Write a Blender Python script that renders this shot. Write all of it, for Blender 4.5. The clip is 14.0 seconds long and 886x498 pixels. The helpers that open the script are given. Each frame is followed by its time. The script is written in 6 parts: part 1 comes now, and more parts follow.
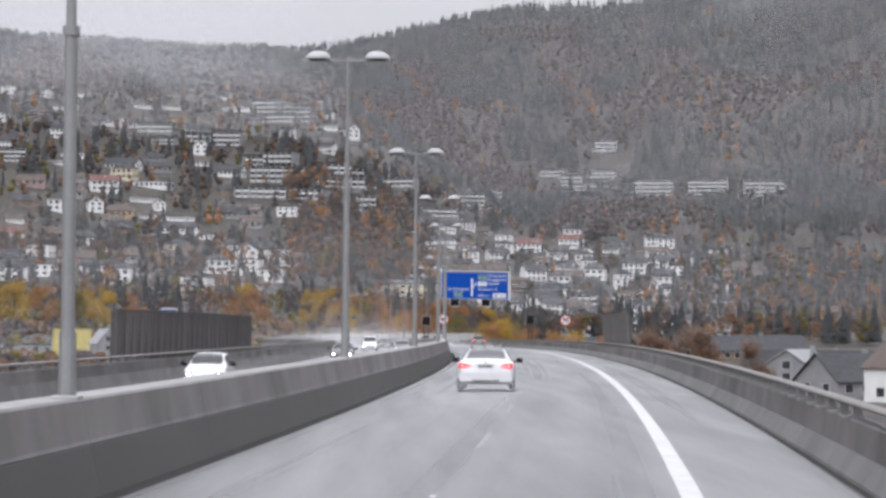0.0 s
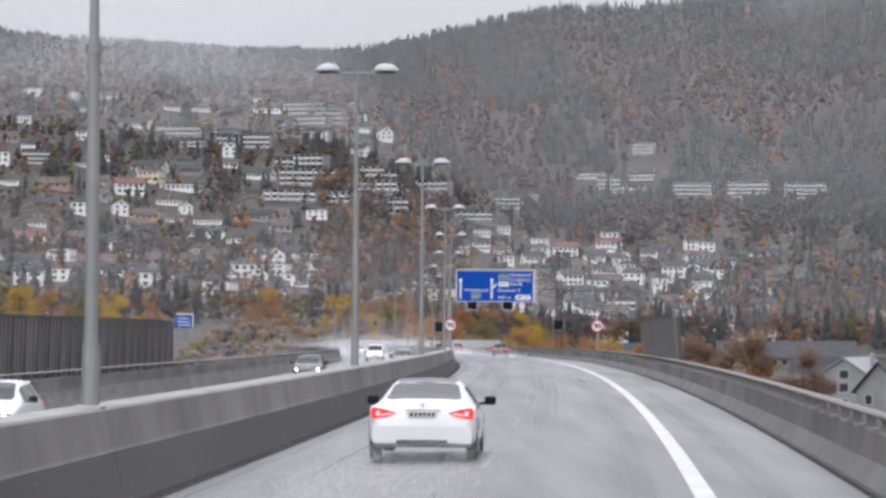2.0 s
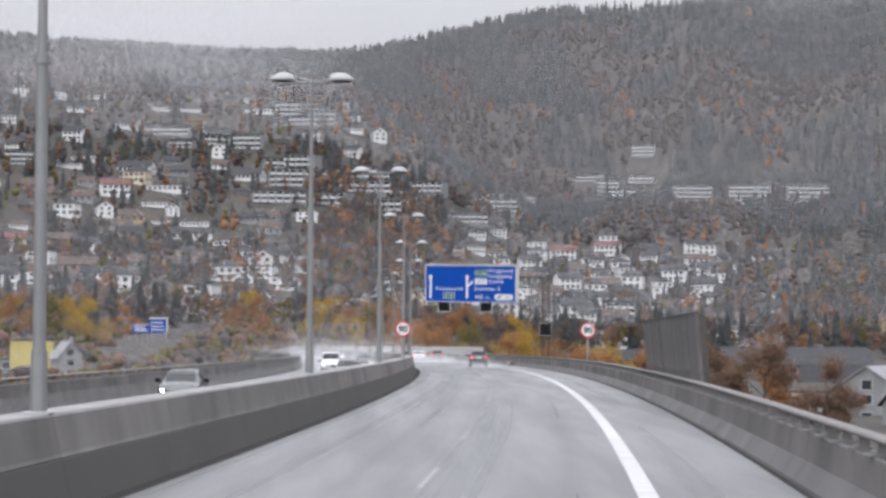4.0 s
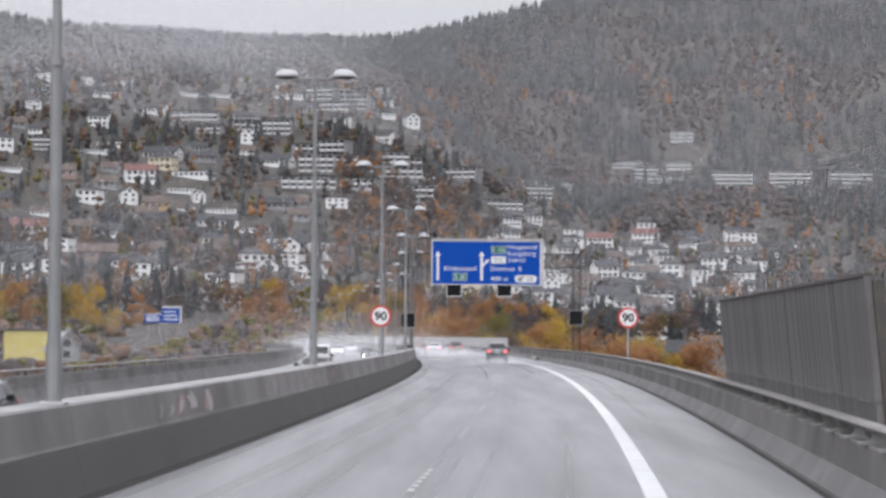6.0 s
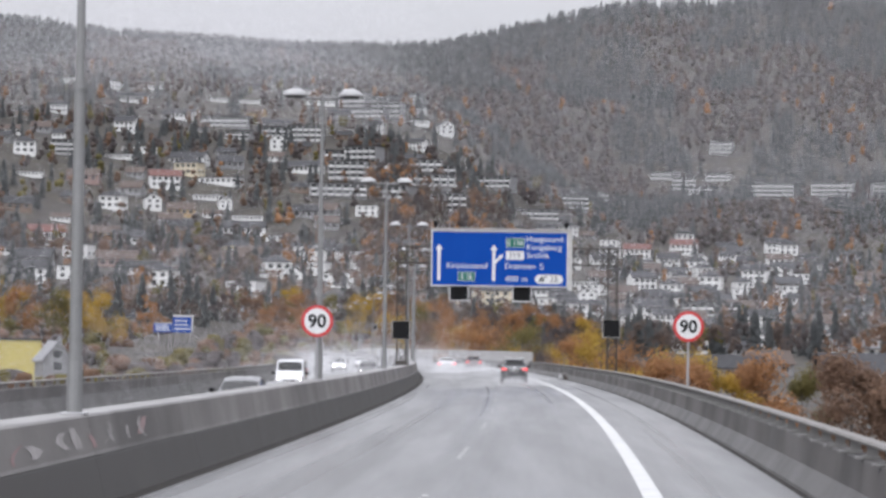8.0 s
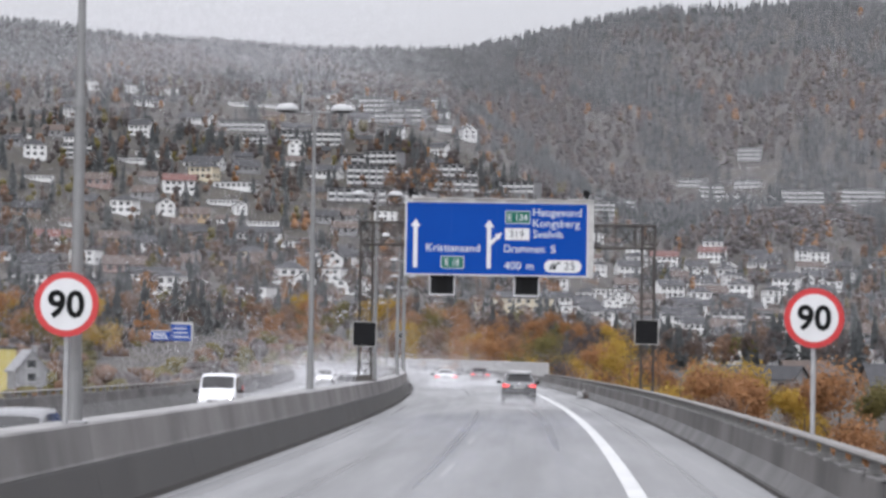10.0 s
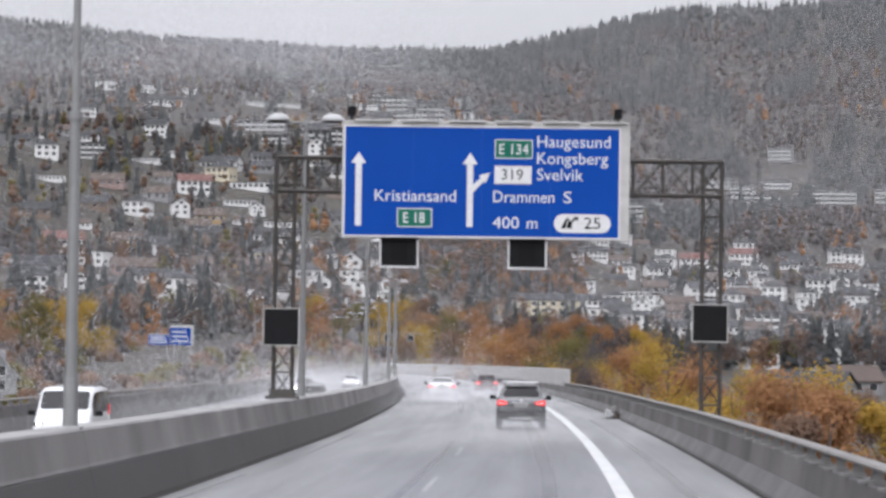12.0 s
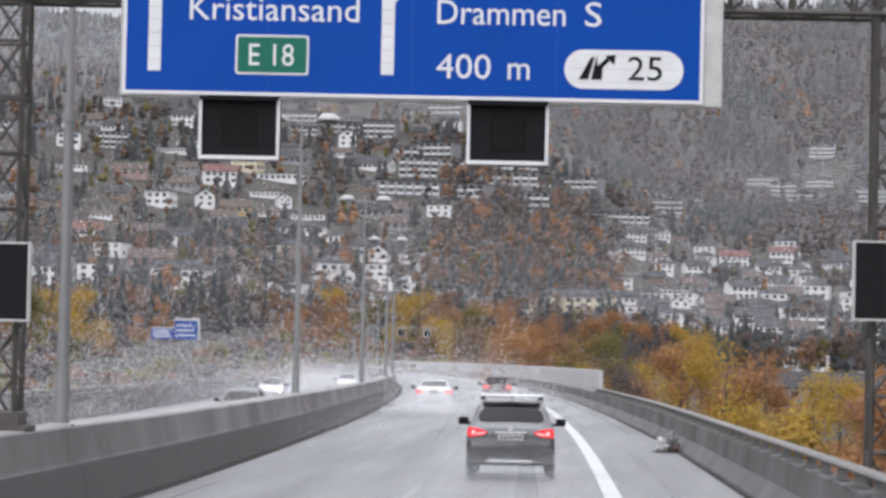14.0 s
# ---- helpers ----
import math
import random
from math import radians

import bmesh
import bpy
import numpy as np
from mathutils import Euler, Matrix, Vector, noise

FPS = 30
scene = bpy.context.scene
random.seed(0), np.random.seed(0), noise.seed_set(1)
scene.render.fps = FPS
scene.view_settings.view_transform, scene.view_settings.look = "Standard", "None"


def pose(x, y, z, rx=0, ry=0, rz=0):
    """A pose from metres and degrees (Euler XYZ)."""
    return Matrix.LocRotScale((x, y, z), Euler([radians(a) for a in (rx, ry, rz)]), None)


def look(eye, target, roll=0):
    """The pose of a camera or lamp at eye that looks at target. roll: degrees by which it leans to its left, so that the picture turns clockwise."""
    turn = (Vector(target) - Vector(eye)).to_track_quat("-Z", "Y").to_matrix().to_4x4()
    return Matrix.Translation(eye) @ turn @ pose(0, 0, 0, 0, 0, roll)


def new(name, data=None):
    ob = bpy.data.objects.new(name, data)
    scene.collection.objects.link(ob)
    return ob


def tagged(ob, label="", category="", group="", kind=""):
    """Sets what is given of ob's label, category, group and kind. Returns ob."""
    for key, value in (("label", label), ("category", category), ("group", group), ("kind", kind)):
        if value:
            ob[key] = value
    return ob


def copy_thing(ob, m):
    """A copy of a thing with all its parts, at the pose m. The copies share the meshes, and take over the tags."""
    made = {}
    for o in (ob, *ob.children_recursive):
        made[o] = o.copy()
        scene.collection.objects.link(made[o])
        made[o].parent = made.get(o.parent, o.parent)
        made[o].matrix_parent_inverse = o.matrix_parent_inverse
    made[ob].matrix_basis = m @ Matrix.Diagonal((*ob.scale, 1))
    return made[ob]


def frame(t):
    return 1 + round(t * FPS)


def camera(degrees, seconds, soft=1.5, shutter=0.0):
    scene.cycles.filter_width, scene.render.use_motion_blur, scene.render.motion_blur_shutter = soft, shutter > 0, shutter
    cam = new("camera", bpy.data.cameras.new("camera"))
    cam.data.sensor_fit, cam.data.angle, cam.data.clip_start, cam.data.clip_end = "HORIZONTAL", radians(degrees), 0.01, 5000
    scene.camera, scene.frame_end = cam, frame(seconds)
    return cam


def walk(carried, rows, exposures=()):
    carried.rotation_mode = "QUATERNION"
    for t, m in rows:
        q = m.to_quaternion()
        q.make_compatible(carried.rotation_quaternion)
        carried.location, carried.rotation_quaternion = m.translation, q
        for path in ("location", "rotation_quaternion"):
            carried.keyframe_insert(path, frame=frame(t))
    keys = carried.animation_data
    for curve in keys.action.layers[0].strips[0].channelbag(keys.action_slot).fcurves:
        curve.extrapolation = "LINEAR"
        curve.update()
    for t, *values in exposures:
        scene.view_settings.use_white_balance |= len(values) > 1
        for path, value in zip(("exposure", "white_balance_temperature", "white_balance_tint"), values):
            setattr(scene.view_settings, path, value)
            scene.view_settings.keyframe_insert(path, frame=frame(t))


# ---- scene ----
cam = camera(17.16, 14.0, soft=3.1)
PATH = [
    (0, (-6.031, -123.89, 3.786), (-5.938, -119.364, 3.888), 0.5),
    (0.5, (-4.961, -112.368, 3.819), (-4.883, -107.844, 3.925), 0.4),
    (1, (-4.104, -100.709, 3.813), (-4.041, -96.182, 3.924), 0.5),
    (1.5, (-3.365, -88.879, 3.765), (-3.32, -84.35, 3.879), 0.3),
    (2, (-2.539, -76.848, 3.746), (-2.505, -72.322, 3.856), 0.4),
    (2.5, (-1.658, -64.858, 3.732), (-1.626, -60.331, 3.839), 0.4),
    (3, (-0.761, -53.006, 3.675), (-0.719, -48.478, 3.785), 0.4),
    (5.5, (2.823, 5.573, 3.519), (2.82, 10.099, 3.643), 0.4),
    (6, (3.39, 17.153, 3.447), (3.368, 21.682, 3.549), 0.4),
    (6.5, (3.898, 28.601, 3.407), (3.859, 33.132, 3.504), 0.6),
    (7, (4.378, 40.022, 3.347), (4.324, 44.551, 3.455), 0.7),
    (7.5, (4.855, 51.71, 3.305), (4.787, 56.234, 3.42), 0.8),
    (10, (6.756, 110.167, 2.986), (6.638, 114.684, 3.12), 0.9),
    (10.5, (7.032, 121.932, 2.909), (6.891, 126.446, 3.041), 1.1),
    (11, (7.233, 133.704, 2.805), (7.08, 138.216, 2.928), 0.8),
    (11.5, (7.502, 145.325, 2.733), (7.344, 149.834, 2.859), 0.7),
    (12, (7.715, 157.169, 2.666), (7.555, 161.676, 2.807), 0.8),
    (12.5, (7.916, 169.282, 2.601), (7.748, 173.786, 2.752), 0.8),
    (13, (8.027, 181.219, 2.516), (7.846, 185.724, 2.648), 0.9),
    (13.5, (8.12, 193.082, 2.435), (7.927, 197.585, 2.558), 0.9),
    (14, (8.256, 204.552, 2.335), (8.040, 209.047, 2.472), 1.3),
]
walk(cam, [(t, look(e, g, r)) for t, e, g, r in PATH], [(0, 0.13, 6150, 12), (14.0, 0.13, 6150, 12)])


# ---- layout: the carriageway is an arc; s runs along it, u to its right, h above it ----
RADIUS, APEX_Y = 3974.0, 204.0
FAR_DROP = 0.52  # the oncoming carriageway lies lower


def deck_z(y):
    if y > 264:
        return -0.510 - 0.00729 * (y - 264)
    y = max(y, -480)
    return 1.1875 - 0.003735 * y - 0.00001022 * y * y


def lane(u, s):
    """The carriageway widens a little towards the exit; its hard shoulder more so."""
    if u > 10.5:
        return u * (1.0293 + 0.00021 * max(-336, min(96, s)))
    return u * (1 + 0.000208 * max(-336, min(144, s)))


def P(s, u, h=0.0):
    a = s / RADIUS
    x = (RADIUS + u) * math.cos(a) - RADIUS
    y = APEX_Y + (RADIUS + u) * math.sin(a)
    return Vector((x, y, deck_z(y) + h - (FAR_DROP if u < -0.78 else 0.0)))


def fall(u):
    """The carriageway leans a little down towards the median."""
    return 0.02 * (u - 7.5) if u > 0.5 else 0.0


def at_road(s, u, h=0.0, turn=0.0):
    """A pose on the road, its y axis along the traffic."""
    return Matrix.Translation(P(s, u, h)) @ Matrix.Rotation(s / RADIUS + radians(turn), 4, "Z")


def lerp_table(v, table):
    if v <= table[0][0]:
        return table[0][1]
    for (a, za), (b, zb) in zip(table, table[1:]):
        if v <= b:
            k = (v - a) / (b - a)
            k = 0.5 * k + 0.5 * k * k * (3 - 2 * k)
            return za + (zb - za) * k
    return table[-1][1]


HILL_LEFT = ((600, -9), (1008, 3), (1248, 19), (1536, 38), (1920, 108), (2400, 182), (3120, 280), (3840, 345), (4800, 320), (8400, 250))
HILL_RIGHT = ((600, -9), (1080, -4), (1440, 9), (1872, 36), (2400, 95), (2640, 124), (3120, 240), (3720, 398), (4320, 425), (5520, 370), (8400, 300))


LONG = 2.4  # the town's plan is drawn on ovals, longer along the bridge than across it


def oval(az, d):
    """A place in the valley: d is half the oval's length along the bridge, az turns round it."""
    return d / LONG * math.sin(radians(az)), d * math.cos(radians(az))


def ground_z(x, y):
    """Valley floor under the bridge, and the two shoulders of the hill beyond it."""
    d = math.hypot(x * LONG, y) if y > 0 else -1.0
    az = math.degrees(math.atan2(x * LONG, max(y, 1.0)))
    k = max(0.0, min(1.0, (az + 5) / 12))
    k = k * k * (3 - 2 * k)
    z = (1 - k) * lerp_table(d, HILL_LEFT) + k * lerp_table(d, HILL_RIGHT)
    amp = max(0.0, min(1.0, (d - 720) / 1680))
    z += amp * 9 * noise.noise(Vector((x / 160, y / 384, 0.3)))
    return z


# ---- light: a bright overcast sky, brighter overhead than at the horizon ----
world = bpy.data.worlds.new("overcast_sky")
scene.world = world
world.use_nodes = True
wn, wl = world.node_tree.nodes, world.node_tree.links
wn.clear()
sky = wn.new("ShaderNodeTexSky")
sky.sky_type, sky.sun_disc = "NISHITA", False
sky.sun_elevation, sky.sun_rotation = radians(24), radians(200)
sky.dust_density, sky.air_density = 6.0, 1.5
grey_sky = wn.new("ShaderNodeHueSaturation")
grey_sky.inputs["Saturation"].default_value = 0.08
grey_sky.inputs["Value"].default_value = 0.05
wl.new(sky.outputs[0], grey_sky.inputs["Color"])
coord = wn.new("ShaderNodeTexCoord")
split = wn.new("ShaderNodeSeparateXYZ")
wl.new(coord.outputs["Generated"], split.inputs[0])
rise = wn.new("ShaderNodeMapRange")
rise.interpolation_type = "SMOOTHSTEP"
rise.inputs["From Min"].default_value, rise.inputs["From Max"].default_value = 0.0, 1.0
rise.inputs["To Min"].default_value, rise.inputs["To Max"].default_value = 0.47, 1.95
wl.new(split.outputs["Z"], rise.inputs["Value"])
clouds = wn.new("ShaderNodeTexNoise")
clouds.inputs["Scale"].default_value, clouds.inputs["Detail"].default_value = 2.2, 4.0
wl.new(coord.outputs["Generated"], clouds.inputs["Vector"])
puff = wn.new("ShaderNodeMapRange")
puff.inputs["To Min"].default_value, puff.inputs["To Max"].default_value = 0.90, 1.10
wl.new(clouds.outputs["Fac"], puff.inputs["Value"])
lum = wn.new("ShaderNodeMath")
lum.operation = "MULTIPLY"
wl.new(rise.outputs[0], lum.inputs[0])
wl.new(puff.outputs[0], lum.inputs[1])
tone = wn.new("ShaderNodeMix")
tone.data_type, tone.blend_type = "RGBA", "MULTIPLY"
tone.inputs["Factor"].default_value = 1.0
tone.inputs[6].default_value = (0.985, 0.975, 1.0, 1)
wl.new(lum.outputs[0], tone.inputs[7])
add = wn.new("ShaderNodeMix")
add.data_type, add.blend_type = "RGBA", "ADD"
add.inputs["Factor"].default_value = 1.0
wl.new(tone.outputs[2], add.inputs[6])
wl.new(grey_sky.outputs[0], add.inputs[7])
bg = wn.new("ShaderNodeBackground")
bg.inputs["Strength"].default_value = 1.0
wl.new(add.outputs[2], bg.inputs["Color"])
wout = wn.new("ShaderNodeOutputWorld")
wl.new(bg.outputs[0], wout.inputs["Surface"])

sun_data = bpy.data.lights.new("sun", "SUN")
sun_data.energy, sun_data.angle, sun_data.color = 0.5, radians(40), (1.0, 0.97, 0.94)
sun = new("sun", sun_data)
sun.matrix_world = look((0, 0, 0), (0.10, -0.12, -1.0))


# ---- materials ----
def mat(name, color, rough=0.6, color2=None, scale=2.0, metal=0.0, bump=0.0, bump_scale=30.0, spread=0.5, per="", rough2=None, coat=0.0, stretch=None, fine=0.15, spec=0.5, coat_rough=0.03, leaf=0.0, streak=0.0):
    """A surface with variation at two scales: broad patches of color and color2, and fine grain; per: 'object' or 'island' also varies each piece."""
    m = bpy.data.materials.new(name)
    m.use_nodes = True
    n, l = m.node_tree.nodes, m.node_tree.links
    b = n["Principled BSDF"]
    b.inputs["Metallic"].default_value = metal
    b.inputs["Coat Weight"].default_value = coat
    b.inputs["Coat Roughness"].default_value = coat_rough
    b.inputs["Specular IOR Level"].default_value = spec
    c2 = color2 or tuple(min(1, v * 0.78) for v in color)
    tc = n.new("ShaderNodeTexCoord")
    vec = tc.outputs["Object"]
    if stretch:
        mp = n.new("ShaderNodeMapping")
        mp.inputs["Scale"].default_value = stretch
        l.new(vec, mp.inputs["Vector"])
        vec = mp.outputs[0]
    broad = n.new("ShaderNodeTexNoise")
    broad.inputs["Scale"].default_value, broad.inputs["Detail"].default_value = scale, 6.0
    l.new(vec, broad.inputs["Vector"])
    ramp = n.new("ShaderNodeMapRange")
    ramp.inputs["From Min"].default_value, ramp.inputs["From Max"].default_value = 0.5 - spread / 2, 0.5 + spread / 2
    l.new(broad.outputs["Fac"], ramp.inputs["Value"])
    mix = n.new("ShaderNodeMix")
    mix.data_type = "RGBA"
    mix.inputs[6].default_value, mix.inputs[7].default_value = (*color, 1), (*c2, 1)
    l.new(ramp.outputs[0], mix.inputs["Factor"])
    out = mix.outputs[2]
    grain = n.new("ShaderNodeTexNoise")
    grain.inputs["Scale"].default_value, grain.inputs["Detail"].default_value = bump_scale, 4.0
    l.new(tc.outputs["Object"], grain.inputs["Vector"])
    gr = n.new("ShaderNodeMapRange")
    gr.inputs["To Min"].default_value, gr.inputs["To Max"].default_value = 1 - fine, 1 + fine
    l.new(grain.outputs["Fac"], gr.inputs["Value"])
    val = gr.outputs[0]
    if per:
        if per == "object":
            src = n.new("ShaderNodeObjectInfo").outputs["Random"]
        else:
            src = n.new("ShaderNodeNewGeometry").outputs["Random Per Island"]
        vr = n.new("ShaderNodeMapRange")
        vr.inputs["To Min"].default_value, vr.inputs["To Max"].default_value = 0.82, 1.18
        l.new(src, vr.inputs["Value"])
        mu = n.new("ShaderNodeMath")
        mu.operation = "MULTIPLY"
        l.new(val, mu.inputs[0])
        l.new(vr.outputs[0], mu.inputs[1])
        val = mu.outputs[0]
    if streak:
        sm = n.new("ShaderNodeMapping")
        sm.inputs["Scale"].default_value = (1.2, 0.28, 0.22)
        l.new(tc.outputs["Object"], sm.inputs["Vector"])
        run = n.new("ShaderNodeTexNoise")
        run.inputs["Scale"].default_value, run.inputs["Detail"].default_value = 1.0, 5.0
        l.new(sm.outputs[0], run.inputs["Vector"])
        sr = n.new("ShaderNodeMapRange")
        sr.inputs["From Min"].default_value, sr.inputs["From Max"].default_value = 0.48, 0.66
        sr.inputs["To Min"].default_value, sr.inputs["To Max"].default_value = 1.0, 1.0 - streak
        l.new(run.outputs["Fac"], sr.inputs["Value"])
        ms = n.new("ShaderNodeMath")
        ms.operation = "MULTIPLY"
        l.new(val, ms.inputs[0])
        l.new(sr.outputs[0], ms.inputs[1])
        val = ms.outputs[0]
    mv = n.new("ShaderNodeMix")
    mv.data_type, mv.blend_type = "RGBA", "MULTIPLY"
    mv.inputs["Factor"].default_value = 1.0
    l.new(out, mv.inputs[6])
    l.new(val, mv.inputs[7])
    l.new(mv.outputs[2], b.inputs["Base Color"])
    rr = n.new("ShaderNodeMapRange")
    rr.inputs["To Min"].default_value, rr.inputs["To Max"].default_value = rough, rough if rough2 is None else rough2
    rr.inputs["From Min"].default_value, rr.inputs["From Max"].default_value = 0.35, 0.65
    l.new(broad.outputs["Fac"], rr.inputs["Value"])
    l.new(rr.outputs[0], b.inputs["Roughness"])
    if bump:
        bp = n.new("ShaderNodeBump")
        bp.inputs["Strength"].default_value, bp.inputs["Distance"].default_value = bump, 0.02
        l.new(grain.outputs["Fac"], bp.inputs["Height"])
        l.new(bp.outputs[0], b.inputs["Normal"])
    if leaf:
        thin, mixed = n.new("ShaderNodeBsdfTranslucent"), n.new("ShaderNodeMixShader")
        mixed.inputs["Fac"].default_value = leaf
        l.new(mv.outputs[2], thin.inputs["Color"])
        l.new(b.outputs[0], mixed.inputs[1])
        l.new(thin.outputs[0], mixed.inputs[2])
        l.new(mixed.outputs[0], n["Material Output"].inputs["Surface"])
    return m


def glow(name, color, strength):
    m = bpy.data.materials.new(name)
    m.use_nodes = True
    b = m.node_tree.nodes["Principled BSDF"]
    b.inputs["Base Color"].default_value = (*color, 1)
    b.inputs["Emission Color"].default_value = (*color, 1)
    b.inputs["Emission Strength"].default_value = strength
    b.inputs["Roughness"].default_value = 0.2
    return m


ASPHALT = mat("wet_asphalt", (0.072, 0.071, 0.073), 0.34, (0.054, 0.053, 0.055), 0.8, bump=0.5, bump_scale=35, rough2=0.62, spec=0.7, coat=0.55, coat_rough=0.42, stretch=(1.0, 0.05, 1.0))


def wheel_tracks(m, centre, radius):
    """Streaks that follow the lanes: water lies smooth and dark where the tyres press it flat."""
    n, l = m.node_tree.nodes, m.node_tree.links
    b = n["Principled BSDF"]
    tc, off = n.new("ShaderNodeTexCoord"), n.new("ShaderNodeVectorMath")
    off.operation = "SUBTRACT"
    off.inputs[1].default_value = centre
    l.new(tc.outputs["Object"], off.inputs[0])
    sp = n.new("ShaderNodeSeparateXYZ")
    l.new(off.outputs[0], sp.inputs[0])

    def calc(op, a, b2):
        q = n.new("ShaderNodeMath")
        q.operation = op
        for i, v in enumerate((a, b2)):
            if isinstance(v, float):
                q.inputs[i].default_value = v
            else:
                l.new(v, q.inputs[i])
        return q.outputs[0]

    far = calc("SQRT", calc("ADD", calc("MULTIPLY", sp.outputs["X"], sp.outputs["X"]), calc("MULTIPLY", sp.outputs["Y"], sp.outputs["Y"])), 0.0)
    along = calc("MULTIPLY", calc("ARCTAN2", sp.outputs["Y"], sp.outputs["X"]), radius * 0.0042)
    across = calc("MULTIPLY", calc("SUBTRACT", far, radius), 1.1)
    cb = n.new("ShaderNodeCombineXYZ")
    l.new(across, cb.inputs["X"])
    l.new(along, cb.inputs["Y"])
    run = n.new("ShaderNodeTexNoise")
    run.inputs["Scale"].default_value, run.inputs["Detail"].default_value, run.inputs["Roughness"].default_value = 1.0, 3.0, 0.5
    l.new(cb.outputs[0], run.inputs["Vector"])

    def span(lo, hi, a=0.42, z=0.62):
        q = n.new("ShaderNodeMapRange")
        q.inputs["From Min"].default_value, q.inputs["From Max"].default_value = a, z
        q.inputs["To Min"].default_value, q.inputs["To Max"].default_value = lo, hi
        l.new(run.outputs["Fac"], q.inputs["Value"])
        return q.outputs[0]

    l.new(span(0.48, 0.26), b.inputs["Coat Roughness"])
    old = b.inputs["Base Color"].links[0].from_socket
    mx = n.new("ShaderNodeMix")
    mx.data_type, mx.blend_type = "RGBA", "MULTIPLY"
    mx.inputs["Factor"].default_value = 1.0
    l.new(old, mx.inputs[6])
    l.new(span(1.10, 0.74), mx.inputs[7])
    l.new(mx.outputs[2], b.inputs["Base Color"])


wheel_tracks(ASPHALT, (-RADIUS, APEX_Y, 0.0), RADIUS)
CONCRETE = mat("damp_concrete", (0.175, 0.165, 0.160), 0.45, (0.105, 0.098, 0.095), 0.9, streak=0.28, bump=0.3, bump_scale=18, rough2=0.6, per="object", stretch=(0.4, 0.4, 0.3), coat=0.2, coat_rough=0.45, spec=0.35)
PARAPET_CONCRETE = mat("stained_parapet_concrete", (0.130, 0.122, 0.118), 0.45, (0.072, 0.066, 0.063), 0.9, bump=0.3, bump_scale=18, rough2=0.6, per="object", stretch=(0.4, 0.25, 0.3), spec=0.35, streak=0.4)
FOOT_CONCRETE = mat("wet_foot_concrete", (0.098, 0.094, 0.091), 0.5, (0.072, 0.068, 0.066), 0.9, bump=0.3, bump_scale=18, rough2=0.6, stretch=(0.4, 0.4, 0.3), streak=0.2)
# paler than the blocks: the wet top's sky sheen put into the colour
CAP_SHEEN = mat("wet_cap_sheen", (0.25, 0.245, 0.24), 0.5, (0.17, 0.165, 0.16), 0.9, bump=0.2, bump_scale=14, rough2=0.65, stretch=(0.5, 0.5, 0.5))
CONCRETE_WET = mat("soaked_concrete", (0.052, 0.049, 0.046), 0.55, (0.027, 0.025, 0.024), 0.9, bump=0.3, bump_scale=18, rough2=0.5, stretch=(0.5, 0.5, 0.4))
GUTTER = mat("gutter_grit", (0.030, 0.029, 0.028), 0.9, (0.05, 0.046, 0.042), 2.0, bump=0.6, bump_scale=40, spec=0.1)
PAINT_WHITE = mat("road_paint", (0.54, 0.54, 0.53), 0.4, (0.38, 0.38, 0.375), 1.5, bump=0.2, bump_scale=60)
GALV = mat("galvanised_steel", (0.46, 0.46, 0.46), 0.45, (0.36, 0.36, 0.37), 3.0, metal=0.7, rough2=0.6)
POLE = mat("grey_pole_steel", (0.27, 0.27, 0.27), 0.5, (0.21, 0.21, 0.21), 2.0, metal=0.4)
DARKSTEEL = mat("dark_weathered_steel", (0.055, 0.052, 0.050), 0.6, (0.09, 0.078, 0.068), 4.0, metal=0.3)
BLACK = mat("black_plastic", (0.008, 0.008, 0.009), 0.7, (0.012, 0.012, 0.013), 5.0, spec=0.15)
LAMPGLASS = mat("lamp_dome_white", (0.40, 0.40, 0.40), 0.35, (0.33, 0.33, 0.33), 4.0)
SIGN_BLUE = mat("sign_blue_film", (0.002, 0.058, 0.33), 0.5, (0.002, 0.051, 0.295), 0.6, spec=0.12, fine=0.04)
SIGN_WHITE = mat("sign_white_film", (0.72, 0.72, 0.72), 0.5, (0.62, 0.62, 0.62), 3.0, spec=0.3, fine=0.04)
SIGN_GREEN = mat("sign_green_film", (0.0, 0.125, 0.08), 0.5, (0.0, 0.11, 0.07), 3.0, spec=0.3, fine=0.04)
SIGN_RED = mat("sign_red_film", (0.55, 0.03, 0.035), 0.4, (0.48, 0.03, 0.03), 3.0, fine=0.04)
SIGN_BLACK = mat("sign_black_film", (0.010, 0.010, 0.010), 0.8, spec=0.15, fine=0.04)
FRAME_GREY = mat("sign_housing_grey", (0.52, 0.51, 0.49), 0.5, (0.40, 0.39, 0.37), 3.0)
SCREEN = mat("panel_wood_grey", (0.165, 0.157, 0.152), 0.6, (0.060, 0.055, 0.052), 0.8, bump=0.3, bump_scale=12, per="object", stretch=(2.2, 2.2, 0.35), streak=0.35, spread=0.35)
SOIL = mat("damp_ground", (0.050, 0.043, 0.031), 0.9, (0.026, 0.022, 0.020), 0.06, bump=0.2, bump_scale=0.3, fine=0.45, spread=0.24)
PALE_CONCRETE = mat("pale_concrete", (0.46, 0.45, 0.44), 0.6, (0.36, 0.355, 0.35), 0.8, bump=0.2, bump_scale=10, rough2=0.75, stretch=(2, 2, 0.5))
